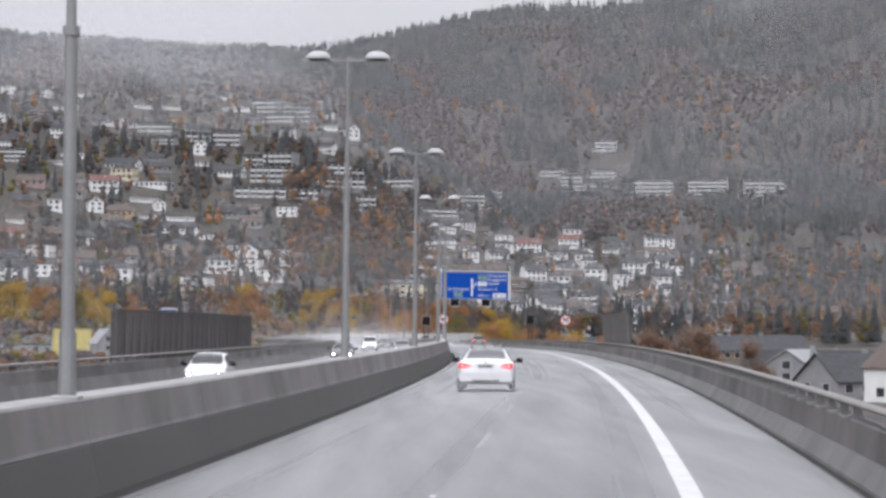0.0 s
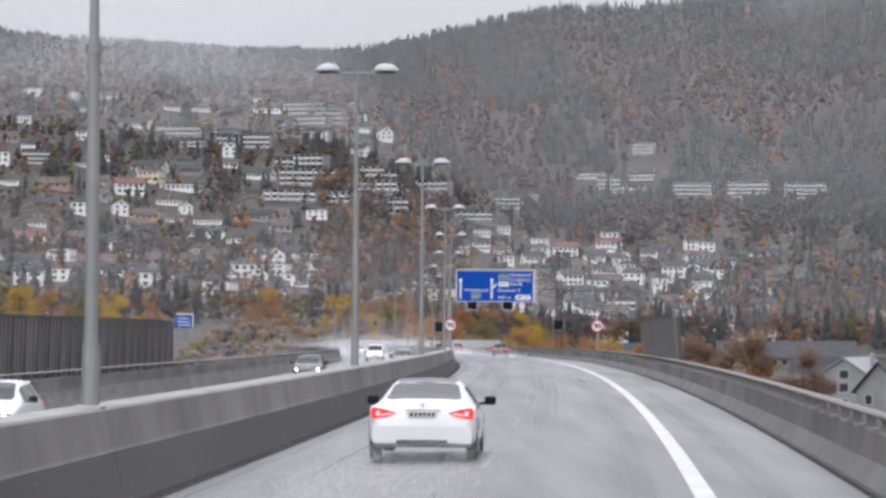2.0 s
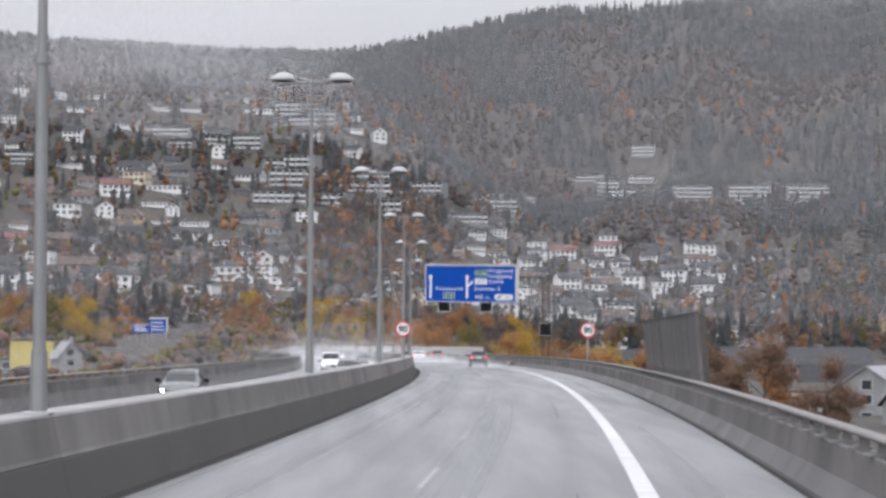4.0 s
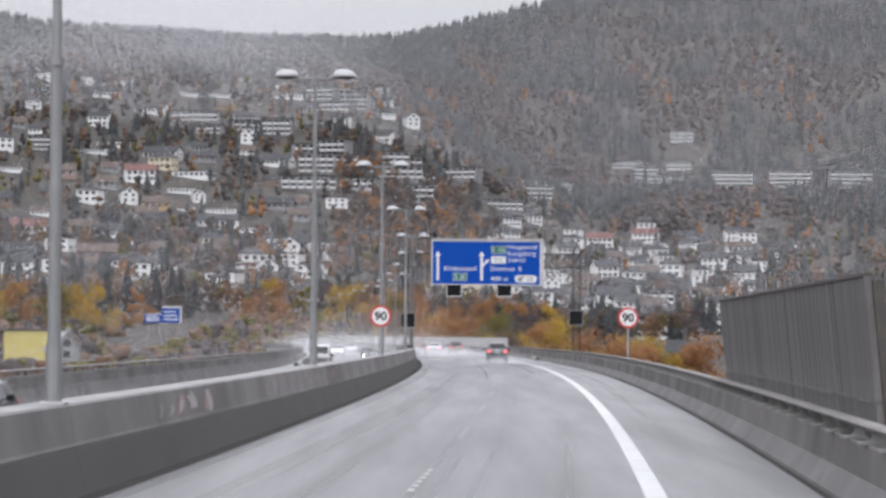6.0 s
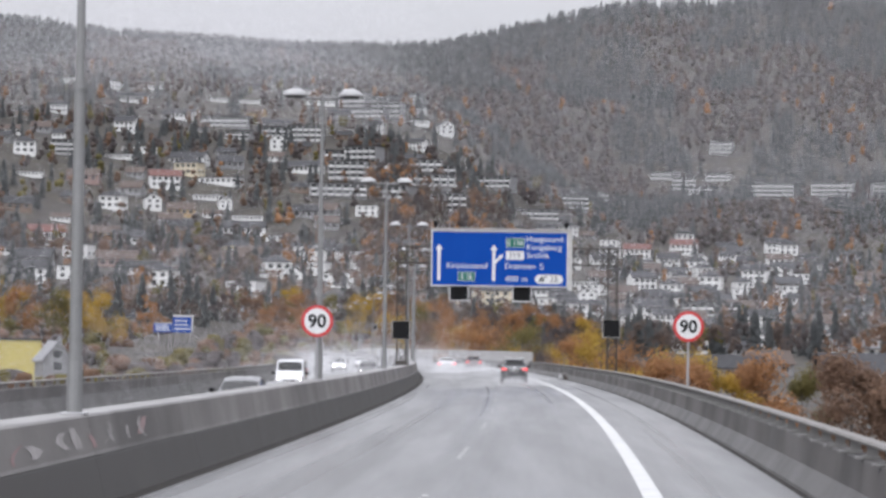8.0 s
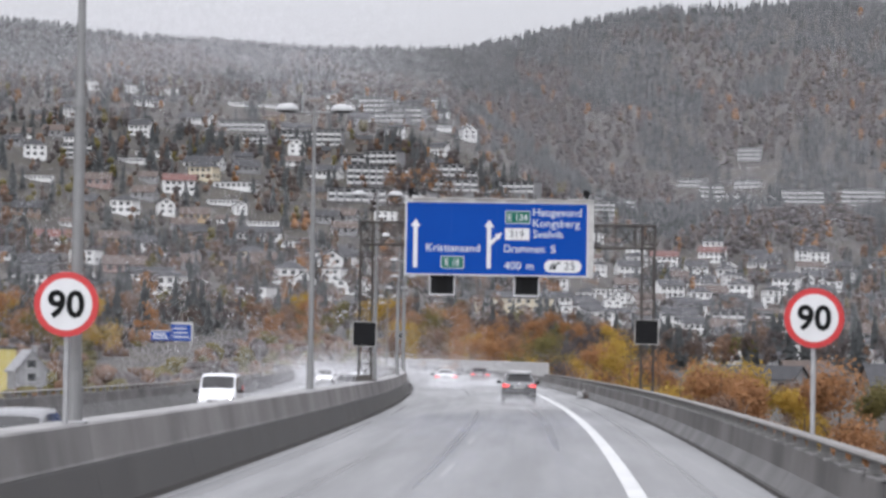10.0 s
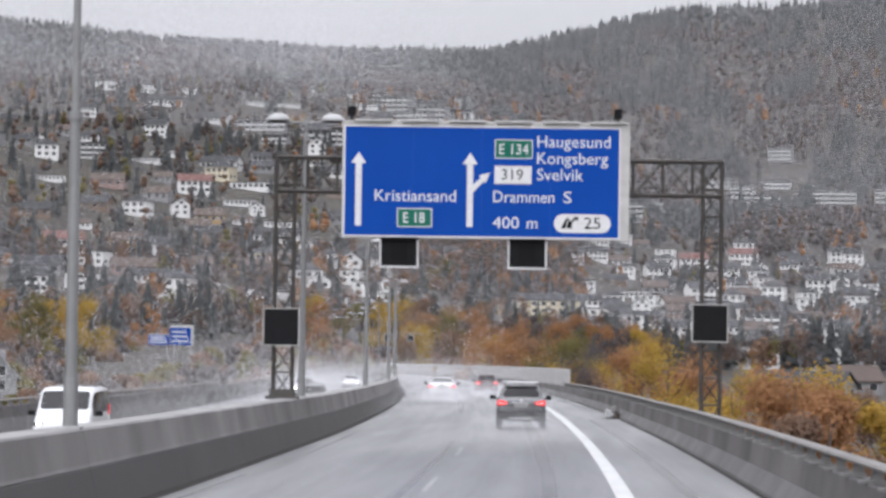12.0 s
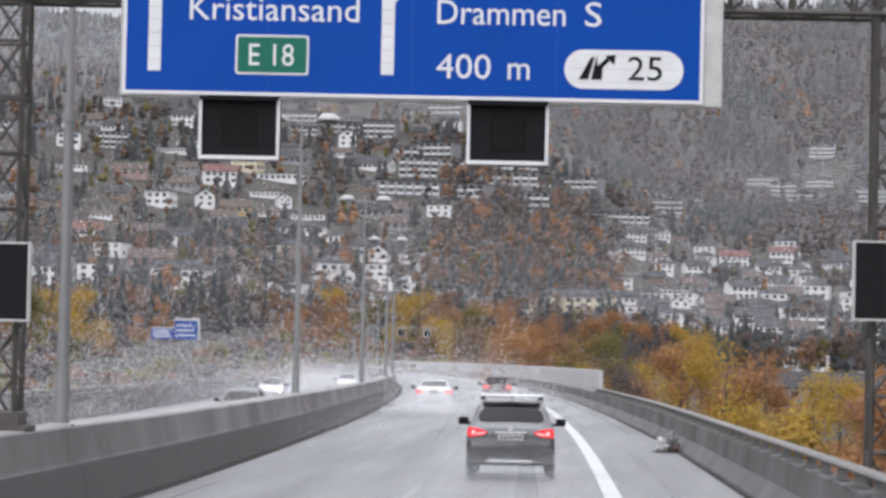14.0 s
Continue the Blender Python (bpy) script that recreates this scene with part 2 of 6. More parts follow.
WALLS = {
    "white": mat("house_white", (0.74, 0.74, 0.73), 0.6, (0.62, 0.62, 0.61), 0.5),
    "cream": mat("house_cream", (0.62, 0.55, 0.40), 0.6, (0.52, 0.46, 0.34), 0.5),
    "pink": mat("house_faded_red", (0.30, 0.21, 0.19), 0.6, (0.25, 0.17, 0.155), 0.5),
    "grey": mat("house_grey", (0.27, 0.27, 0.275), 0.6, (0.20, 0.20, 0.205), 0.5),
    "brown": mat("house_brown", (0.20, 0.14, 0.10), 0.6, (0.15, 0.105, 0.08), 0.5),
    "ochre": mat("house_ochre", (0.40, 0.28, 0.14), 0.6, (0.34, 0.235, 0.12), 0.5),
    "yellow": mat("shed_yellow", (0.55, 0.47, 0.14), 0.6, (0.46, 0.38, 0.12), 0.5),
}
ROOFS = {
    "slate": mat("roof_slate", (0.040, 0.040, 0.043), 0.75, (0.062, 0.062, 0.066), 0.8, per="object", spec=0.2),
    "red": mat("roof_red_tile", (0.15, 0.070, 0.060), 0.6, (0.12, 0.060, 0.053), 0.8, spec=0.2),
    "brown": mat("roof_brown", (0.075, 0.058, 0.05), 0.6, (0.10, 0.075, 0.064), 0.8, spec=0.2),
    "pale": mat("roof_wet_metal", (0.26, 0.26, 0.27), 0.5, (0.20, 0.20, 0.21), 0.6, spec=0.3),
}
WINDOW = mat("dark_window", (0.03, 0.033, 0.036), 0.12, (0.05, 0.052, 0.055), 0.5)
TRIM = mat("white_trim", (0.75, 0.75, 0.74), 0.5)
BARK = mat("bark", (0.075, 0.06, 0.05), 0.9, (0.11, 0.09, 0.075), 3.0, bump=0.5, bump_scale=14)
LEAF = {
    "yellow": mat("leaf_yellow", (0.46, 0.29, 0.055), 0.7, (0.32, 0.23, 0.055), 0.35, per="island", fine=0.15, leaf=0.45, spec=0.2),
    "orange": mat("leaf_orange", (0.37, 0.195, 0.085), 0.7, (0.29, 0.155, 0.080), 0.35, per="island", fine=0.15, leaf=0.45, spec=0.2),
    "rust": mat("leaf_rust", (0.225, 0.140, 0.092), 0.75, (0.185, 0.125, 0.095), 0.35, per="island", fine=0.15, leaf=0.45, spec=0.2),
    "olive": mat("leaf_olive", (0.14, 0.13, 0.055), 0.75, (0.18, 0.145, 0.05), 0.35, per="island", fine=0.15, leaf=0.45, spec=0.2),
    # hill woods: greyed and lightened, some distance haze is put into these colours
    "bare": mat("bare_twigs_hazed", (0.112, 0.098, 0.098), 0.85, (0.130, 0.112, 0.108), 0.02, fine=0.05, leaf=0.45, spec=0.2),
    "copper": mat("leaf_copper_hazed", (0.155, 0.118, 0.100), 0.8, (0.125, 0.102, 0.092), 0.02, fine=0.05, leaf=0.45, spec=0.2),
    "spruce": mat("needle_spruce_hazed", (0.080, 0.086, 0.088), 0.8, (0.104, 0.108, 0.108), 0.02, fine=0.05, leaf=0.45, spec=0.2),
}
POST = mat("rail_post_steel", (0.24, 0.235, 0.23), 0.6, (0.17, 0.165, 0.16), 6.0, metal=0.2)
RAIL = mat("weathered_rail_steel", (0.22, 0.21, 0.20), 0.65, (0.15, 0.138, 0.128), 1.2, metal=0.2, per="object", spec=0.3)


# ---- mesh helpers ----
def ob_mesh(name, bm, material=None, smooth=False):
    me = bpy.data.meshes.new(name)
    bm.normal_update()
    bm.to_mesh(me)
    bm.free()
    if material:
        me.materials.append(material)
    if smooth:
        me.polygons.foreach_set("use_smooth", [True] * len(me.polygons))
    return new(name, me)


def part(name, bm, material, parent, label="", smooth=False):
    ob = ob_mesh(name, bm, material, smooth)
    ob.parent = parent
    if label:
        ob["label"] = label
    return ob


def thing(name, m, label, category, group="", kind=""):
    e = new(name)
    e.empty_display_size = 0.3
    e.matrix_world = m
    return tagged(e, label, category, group, kind)


def box(bm, x0, x1, y0, y1, z0, z1, bevel=0.0):
    r = bmesh.ops.create_cube(bm, size=1.0)
    for v in r["verts"]:
        v.co = ((x0 + x1) / 2 + v.co.x * (x1 - x0), (y0 + y1) / 2 + v.co.y * (y1 - y0), (z0 + z1) / 2 + v.co.z * (z1 - z0))
    if bevel:
        es = {e for v in r["verts"] for e in v.link_edges}
        bmesh.ops.bevel(bm, geom=list(es), offset=bevel, segments=1, affect="EDGES")
    return bm


def rod(bm, a, b, r0, r1=None, n=8):
    a, b = Vector(a), Vector(b)
    d = b - a
    m = Matrix.Translation((a + b) / 2) @ d.to_track_quat("Z", "Y").to_matrix().to_4x4()
    bmesh.ops.create_cone(bm, cap_ends=True, segments=n, radius1=r0, radius2=r0 if r1 is None else r1, depth=d.length, matrix=m)
    return bm


def bar(bm, a, b, w):
    return rod(bm, a, b, w * 0.7071, None, 4)


def prism(bm, outline, y0, y1):
    """An outline in x and z, pushed from y0 to y1."""
    f = [bm.verts.new((x, y0, z)) for x, z in outline]
    g = [bm.verts.new((x, y1, z)) for x, z in outline]
    bm.faces.new(f)
    bm.faces.new(g[::-1])
    k = len(f)
    for i in range(k):
        bm.faces.new((f[i], g[i], g[(i + 1) % k], f[(i + 1) % k]))
    bmesh.ops.recalc_face_normals(bm, faces=bm.faces)
    return bm


def sweep(name, section, s0, s1, step, material, parent=None, closed=True, widen=True, leaning=False):
    """A cross-section (u, h) drawn along the road from s0 to s1."""
    bm = bmesh.new()
    rings, k = [], max(1, round((s1 - s0) / step))
    for i in range(k + 1):
        s = s0 + (s1 - s0) * i / k
        rings.append([bm.verts.new(P(s, lane(u, s) if widen else u, h + (fall(u) if leaning else 0.0))) for u, h in section])
    n = len(section)
    for a, b in zip(rings, rings[1:]):
        for j in range(n if closed else n - 1):
            bm.faces.new((a[j], a[(j + 1) % n], b[(j + 1) % n], b[j]))
    if closed:
        bm.faces.new(rings[0])
        bm.faces.new(rings[-1][::-1])
        bmesh.ops.recalc_face_normals(bm, faces=bm.faces)
    ob = ob_mesh(name, bm, material)
    if parent:
        ob.parent = parent
    return ob


def text_mesh(body, size, depth, material, name="lettering", align="LEFT", weight=0.0):
    cu = bpy.data.curves.new(name, "FONT")
    cu.body, cu.size, cu.extrude, cu.align_x = body, size, depth, align
    cu.resolution_u, cu.offset = 3, weight
    tmp = new(name, cu)
    dg = bpy.context.evaluated_depsgraph_get()
    me = bpy.data.meshes.new_from_object(tmp.evaluated_get(dg))
    bpy.data.objects.remove(tmp)
    bpy.data.curves.remove(cu)
    me.materials.clear()
    me.materials.append(material)
    return new(name, me)


# ---- ground, deck, barriers ----
S0, S1 = -720.0, 1008.0


def build_ground():
    xs = sorted(set([-9000, -5000, -3200, -2400, -1800] + list(range(-1400, 1401, 28)) + [1800, 2400, 3200, 5000, 9000]))
    ys = sorted(set([-9000, -5000, -2500, -1500, -900, -500, -300, -200, -100] + list(range(0, 5041, 60)) + [5500, 6200, 7200, 8400, 10000]))
    verts = [(x, y, ground_z(x, y)) for y in ys for x in xs]
    w = len(xs)
    faces = [(j * w + i, j * w + i + 1, (j + 1) * w + i + 1, (j + 1) * w + i) for j in range(len(ys) - 1) for i in range(w - 1)]
    me = bpy.data.meshes.new("ground")
    me.from_pydata(verts, [], faces)
    me.materials.append(SOIL)
    me.polygons.foreach_set("use_smooth", [True] * len(me.polygons))
    return tagged(new("ground", me), "damp brown valley floor and hillside ground", "ground", kind="structure")


build_ground()

road = sweep("road", [(-11.4, 0.0), (-0.80, 0.0), (-0.70, 0.0), (0.45, 0.0), (0.55, 0.0), (10.4, 0.0), (11.4, 0.0), (11.7, -0.1), (11.7, -1.3), (-11.9, -1.3), (-11.9, -0.1)], S0, S1, 12, ASPHALT, leaning=True)
tagged(road, "wet grey asphalt of a motorway bridge deck", "road", kind="structure")
tagged(sweep("edge_line", [(8.96, 0.006), (9.27, 0.006)], S0, S1, 8, PAINT_WHITE, closed=False, leaning=True), "white painted edge line on wet asphalt", "road marking", kind="structure")
tagged(sweep("edge_line", [(-9.10, 0.006), (-8.86, 0.006)], S0, S1, 8, PAINT_WHITE, closed=False), "white painted edge line on wet asphalt", "road marking", kind="structure")


def lane_dashes():
    holder = thing("lane_marking", Matrix.Identity(4), "worn dotted white lane line on wet asphalt", "road marking", kind="structure")
    for side in (1, -1):
        bm = bmesh.new()
        lean = fall(5.5 * side) + 0.002
        s = -360.0
        while s < 480:
            for i in range(6):
                a, b = s + i * 1.2, s + i * 1.2 + 0.50
                q = [P(a, lane(5.46 * side, a), 0.006 + lean), P(a, lane(5.56 * side, a), 0.006 + lean), P(b, lane(5.56 * side, b), 0.006 + lean), P(b, lane(5.46 * side, b), 0.006 + lean)]
                if side < 0:
                    q = q[::-1]
                bm.faces.new([bm.verts.new(v) for v in q])
            s += 21.6
        tagged(part("dash_line", bm, PAINT_WHITE, holder), kind="stuff")


lane_dashes()

MEDIAN_UP = [(-0.46, 0.57), (-0.44, 0.62), (-0.33, 1.15), (-0.30, 1.175), (0.30, 1.175), (0.33, 1.15), (0.44, 0.62), (0.46, 0.57)]
MEDIAN_LOW = [(-0.70, -0.70), (-0.70, 0.10), (-0.47, 0.54), (-0.43, 0.57), (0.43, 0.57), (0.46, 0.54), (0.60, -0.02), (0.64, -0.16)]
median = thing("median_barrier", Matrix.Identity(4), "grey stained concrete median barrier with a wet dark foot", "barrier", kind="structure")
for i in range(68):
    a = -360 + i * 12.0
    sweep("upper_block", MEDIAN_UP, a, a + 11.985, 6, CONCRETE, median, widen=False)
    # added thin strip, its pale colour stands for sheen on the wet top
    sweep("capping", [(-0.29, 1.176), (-0.28, 1.186), (0.28, 1.186), (0.29, 1.176)], a, a + 11.985, 6, CAP_SHEEN, median, widen=False)
    sweep("barrier_foot", MEDIAN_LOW, a, a + 11.985, 6, CONCRETE_WET, median, widen=False)
sweep("upper_block", MEDIAN_UP, -720, -360.015, 24, CONCRETE, median, widen=False)
sweep("upper_block", MEDIAN_UP, 456, 1008, 16, CONCRETE, median, widen=False)
sweep("barrier_foot", MEDIAN_LOW, -720, -360.015, 24, CONCRETE_WET, median, widen=False)
sweep("barrier_foot", MEDIAN_LOW, 456, 1008, 16, CONCRETE_WET, median, widen=False)

GRAFFITI = [mat("faded_pale_spray_paint", (0.34, 0.32, 0.315), 0.7, (0.22, 0.21, 0.205), 3.0), mat("faded_pink_spray_paint", (0.30, 0.19, 0.19), 0.7, (0.22, 0.17, 0.17), 3.0)]


def graffiti(s0, s1, strokes, seed):
    """Faded strokes sprayed on the median's face; no word can be read in them."""
    r = random.Random(seed)
    for i in range(strokes):
        a = s0 + (s1 - s0) * (i + r.uniform(-0.3, 0.3)) / strokes
        lo, hi, run, bend = r.uniform(0.63, 0.76), r.uniform(0.86, 1.10), r.uniform(-0.7, 1.0), r.uniform(-0.5, 0.5)
        wide = r.uniform(0.10, 0.42)
        bm = bmesh.new()
        v = []
        for k in range(7):
            q = k / 6
            h = lo + (hi - lo) * q
            u = 0.449 - 0.11 * (h - 0.62) / 0.53
            c = a + run * q + bend * math.sin(math.pi * q)
            w = wide * (0.55 + 0.45 * math.sin(math.pi * (0.15 + 0.7 * q))) * r.uniform(0.8, 1.2)
            v.append((bm.verts.new(P(c - w, u, h)), bm.verts.new(P(c + w, u, h))))
        for p, q in zip(v, v[1:]):
            bm.faces.new((p[0], p[1], q[1], q[0]))
        part("paint_stroke", bm, GRAFFITI[1 if i % 4 == 2 else 0], median)


for s0, s1, strokes, seed in ((-134.5, -126.0, 8, 3), (-114.0, -100.0, 12, 4), (-98.5, -89.0, 8, 6), (96.0, 108.0, 8, 5)):
    graffiti(s0, s1, strokes, seed)

for side, name in ((1, "parapet_right"), (-1, "parapet_left")):
    par = thing(name, Matrix.Identity(4), "weathered concrete bridge parapet topped by a steel rail", "parapet", kind="structure")
    wall = [(11.43, 0.425), (11.48, 0.845), (11.50, 0.87), (11.74, 0.87), (11.80, 0.30), (11.80, -1.0), (11.5, -1.0), (11.5, 0.41)]
    foot = [(11.20, 0.0), (11.23, 0.13), (11.42, 0.43), (11.499, 0.40), (11.499, -0.02)]
    rail = [(11.49, 1.06), (11.47, 1.095), (11.50, 1.125), (11.69, 1.125), (11.72, 1.095), (11.70, 1.06)]
    lift = 0.0 if side > 0 else 0.22
    wall, foot = [(u * side, h + (lift if h > 0.2 else 0)) for u, h in wall], [(u * side, h + (lift if h > 0.2 else 0)) for u, h in foot]
    rail = [(u * side, h + lift) for u, h in rail]
    for i in range(46 if side > 0 else 30):
        a = -288 + i * 14.4
        sweep("wall_segment", wall, a, a + 14.385, 7.2, PARAPET_CONCRETE, par)
        sweep("wall_foot", foot, a, a + 14.385, 7.2, FOOT_CONCRETE, par)
    sweep("wall_segment", wall, -720, -288.015, 24, PARAPET_CONCRETE, par)
    sweep("wall_foot", foot, -720, -288.015, 24, FOOT_CONCRETE, par)
    sweep("wall_segment", wall, 374.4 if side > 0 else 144.0, 1008, 16, PARAPET_CONCRETE, par)
    sweep("top_rail", rail, -720, 158.4 if side > 0 else 1008, 7.2, RAIL, par)
    bm = bmesh.new()
    prism(bm, [(-0.11, 0.03), (-0.05, 0.07), (-0.04, 0.15), (-0.08, 0.195), (0.09, 0.195), (0.10, 0.03)], -0.035, 0.035)
    box(bm, -0.22, 0.12, -0.15, 0.15, 0.0, 0.035)
    bm.normal_update()
    for f in bm.faces:
        f.material_index = 1 if max(v.co.z for v in f.verts) < 0.031 else 0
    pm = bpy.data.meshes.new("rail_post")
    bm.to_mesh(pm)
    bm.free()
    pm.materials.append(POST)
    pm.materials.append(DARKSTEEL)
    for i in range(184):
        s = -283 + i * 2.4
        post = new("rail_post", pm)
        post.matrix_world = at_road(s, lane(11.60 * side, s), 0.869 + lift)
        if side < 0:
            post.matrix_world = post.matrix_world @ Matrix.Rotation(math.pi, 4, "Z")
        post.parent = par

for strip in ([(0.63, 0.005), (0.95, 0.005)], [(-0.98, 0.005), (-0.82, 0.005)]):
    tagged(sweep("gutter", strip, S0, S1, 7.2, GUTTER, closed=False, widen=False, leaning=True), "dark wet channel along the foot of the median", "gutter", kind="structure")

far_wall = thing("screen_wall", Matrix.Identity(4), "pale concrete screen wall rising behind the parapet past the curve", "wall", kind="structure")
for i in range(30):
    a = 158.4 + i * 14.4
    sweep("wall_panel", [(11.82, -1.0), (11.82, 2.00), (11.85, 2.04), (12.00, 2.04), (12.00, -1.0)], a, a + 14.38, 7.2, PALE_CONCRETE, far_wall)

for side in (1, -1):
    strip = [(11.10 * side, 0.005), (11.21 * side, 0.012)]
    tagged(sweep("gutter", strip if side > 0 else strip[::-1], S0, S1, 7.2, GUTTER, closed=False, leaning=True), "dark gritty wet gutter along the parapet", "gutter", kind="structure")


# ---- street lamps on the median ----
def lamp_post(s):
    e = thing("street_lamp", at_road(s, 0.12, 1.18), "tall grey twin-arm street lamp with white domed heads", "street lamp", "street lamps along the median")
    top = 8.92
    bm = bmesh.new()
    rod(bm, (0, 0, 0), (0, 0, 0.9), 0.125, 0.12, 12)
    rod(bm, (0, 0, 0.9), (0, 0, 5.0), 0.098, 0.088, 12)
    rod(bm, (0, 0, 5.0), (0, 0, top), 0.072, 0.05, 12)
    part("pole", bm, POLE, e, smooth=False)
    bm = bmesh.new()
    rod(bm, (0, 0, 4.95), (0, 0, 5.08), 0.12, 0.12, 12)
    part("collar", bm, POLE, e)
    bm = bmesh.new()
    box(bm, -0.19, 0.19, -0.19, 0.19, 0, 0.04, 0.01)
    part("base_plate", bm, GALV, e)
    bm = bmesh.new()
    for a, b in (((-1.22, 0, top + 0.06), (-0.4, 0, top - 0.02)), ((-0.4, 0, top - 0.02), (0.4, 0, top - 0.02)), ((0.4, 0, top - 0.02), (1.22, 0, top + 0.06))):
        rod(bm, a, b, 0.04, None, 8)
    rod(bm, (0, 0, top - 0.1), (0, 0, top + 0.10), 0.065, 0.05, 10)
    part("arm", bm, POLE, e)
    for side in (-1, 1):
        bm = bmesh.new()
        rings = [(0.0, 0.22), (0.14, 0.205), (0.24, 0.15), (0.32, 0.06), (0.36, -0.01), (0.34, -0.03), (0.0, -0.035)]
        prev = None
        for r, z in rings:
            cur = [bm.verts.new((side * (0.86 + 0.05 * (0.22 - z) / 0.25) + 1.12 * r * math.cos(k * math.tau / 16), r * math.sin(k * math.tau / 16), top + 0.06 + z)) for k in range(16)]
            if prev:
                for k in range(16):
                    bm.faces.new((prev[k], prev[(k + 1) % 16], cur[(k + 1) % 16], cur[k]))
            prev = cur
        bmesh.ops.remove_doubles(bm, verts=bm.verts, dist=0.002)
        bmesh.ops.recalc_face_normals(bm, faces=bm.faces)
        head = part("lamp_head", bm, LAMPGLASS, e, "white domed lamp head", smooth=True)
        bm = bmesh.new()
        bmesh.ops.create_cone(bm, cap_ends=True, segments=16, radius1=0.25, radius2=0.28, depth=0.03, matrix=Matrix.Translation((side * 0.90, 0, top + 0.005)))
        part("reflector", bm, BLACK, head)
    return e


first_lamp = lamp_post(-288)
for i in range(1, 17):
    copy_thing(first_lamp, at_road(-288 + 48 * i, 0.12, 1.18))


# ---- sign gantry ----
def lattice(bm, corners, a, b, bays, thick, axis):
    """A four-chord lattice between a and b along an axis, with diagonals on its four sides."""
    def pt(c, v):
        return Vector((c[0], c[1], v)) if axis == "z" else Vector((v, c[0], c[1]))
    for c in corners:
        bar(bm, pt(c, a), pt(c, b), thick)
    for i in range(bays):
        v0, v1 = a + (b - a) * i / bays, a + (b - a) * (i + 1) / bays
        for j in range(4):
            c, d = corners[j], corners[(j + 1) % 4]
            bar(bm, pt(c, v1), pt(d, v1), thick * 0.55)
            if (i + j) % 2:
                c, d = d, c
            bar(bm, pt(c, v0), pt(d, v1), thick * 0.5)


GS = 44.10
gantry = thing("sign_gantry", at_road(GS, 0, 0), "dark lattice steel sign gantry standing over the carriageway", "gantry")
for u, z0 in ((-0.19, 1.17), (13.05, -3.0)):
    bm = bmesh.new()
    q = 0.29
    lattice(bm, [(u - q, -q), (u + q, -q), (u + q, q), (u - q, q)], z0, 8.65, 9 if z0 > 0 else 14, 0.062, "z")
    part("column", bm, DARKSTEEL, gantry)
    bm = bmesh.new()
    box(bm, u - 0.5, u + 0.5, -0.42, 0.42, z0, z0 + 0.10, 0.01)
    box(bm, u - 0.38, u + 0.38, -0.36, 0.36, z0 + 0.10, z0 + 0.30, 0.01)
    part("base_plate", bm, DARKSTEEL, gantry)
bm = bmesh.new()
lattice(bm, [(-0.32, 7.62), (0.32, 7.62), (0.32, 8.68), (-0.32, 8.68)], -0.42, 13.35, 15, 0.07, "x")
part("cross_beam", bm, DARKSTEEL, gantry)
for u in (2.2, 5.9, 9.6):
    bm = bmesh.new()
    box(bm, u - 0.05, u + 0.05, -0.56, -0.3, 6.2, 9.5)
    part("sign_bracket", bm, GALV, gantry)

SIGN_M = at_road(43.45, 1.66, 6.225)
SW, SH = 8.5, 3.5
sign = thing("direction_sign", SIGN_M @ Matrix.Diagonal((1, 1, 0.975, 1)), "large blue motorway direction sign with white lettering on the gantry", "road sign")
bm = bmesh.new()
box(bm, -0.06, SW + 0.30, 0.02, 0.26, -0.06, SH + 0.17, 0.012)
part("housing", bm, FRAME_GREY, sign, "pale grey sign box")
bm = bmesh.new()
box(bm, 0, SW, -0.012, 0.018, 0, SH, 0.004)
part("panel", bm, SIGN_BLUE, sign, "blue reflective panel")
for i in range(1, 4):
    bm = bmesh.new()
    box(bm, SW * i / 4 - 0.004, SW * i / 4 + 0.004, -0.0145, -0.011, 0, SH)
    part("panel_joint", bm, mat("sign_joint_blue", (0.008, 0.06, 0.40), 0.4), sign)
for i in range(6):
    bm = bmesh.new()
    box(bm, 0.3 + i * 1.45, 1.45 + i * 1.45, -0.14, 0.05, SH + 0.13, SH + 0.20, 0.01)
    part("top_lamp", bm, FRAME_GREY, sign, "pale light strip above the sign")
for a, b, c, d in ((-0.02, SW + 0.02, -0.02, 0.03), (-0.02, SW + 0.02, SH - 0.03, SH + 0.02), (-0.02, 0.03, 0.03, SH - 0.03), (SW - 0.03, SW + 0.02, 0.03, SH - 0.03)):
    bm = bmesh.new()
    box(bm, a, b, -0.017, -0.010, c, d)
    part("border", bm, SIGN_WHITE, sign)


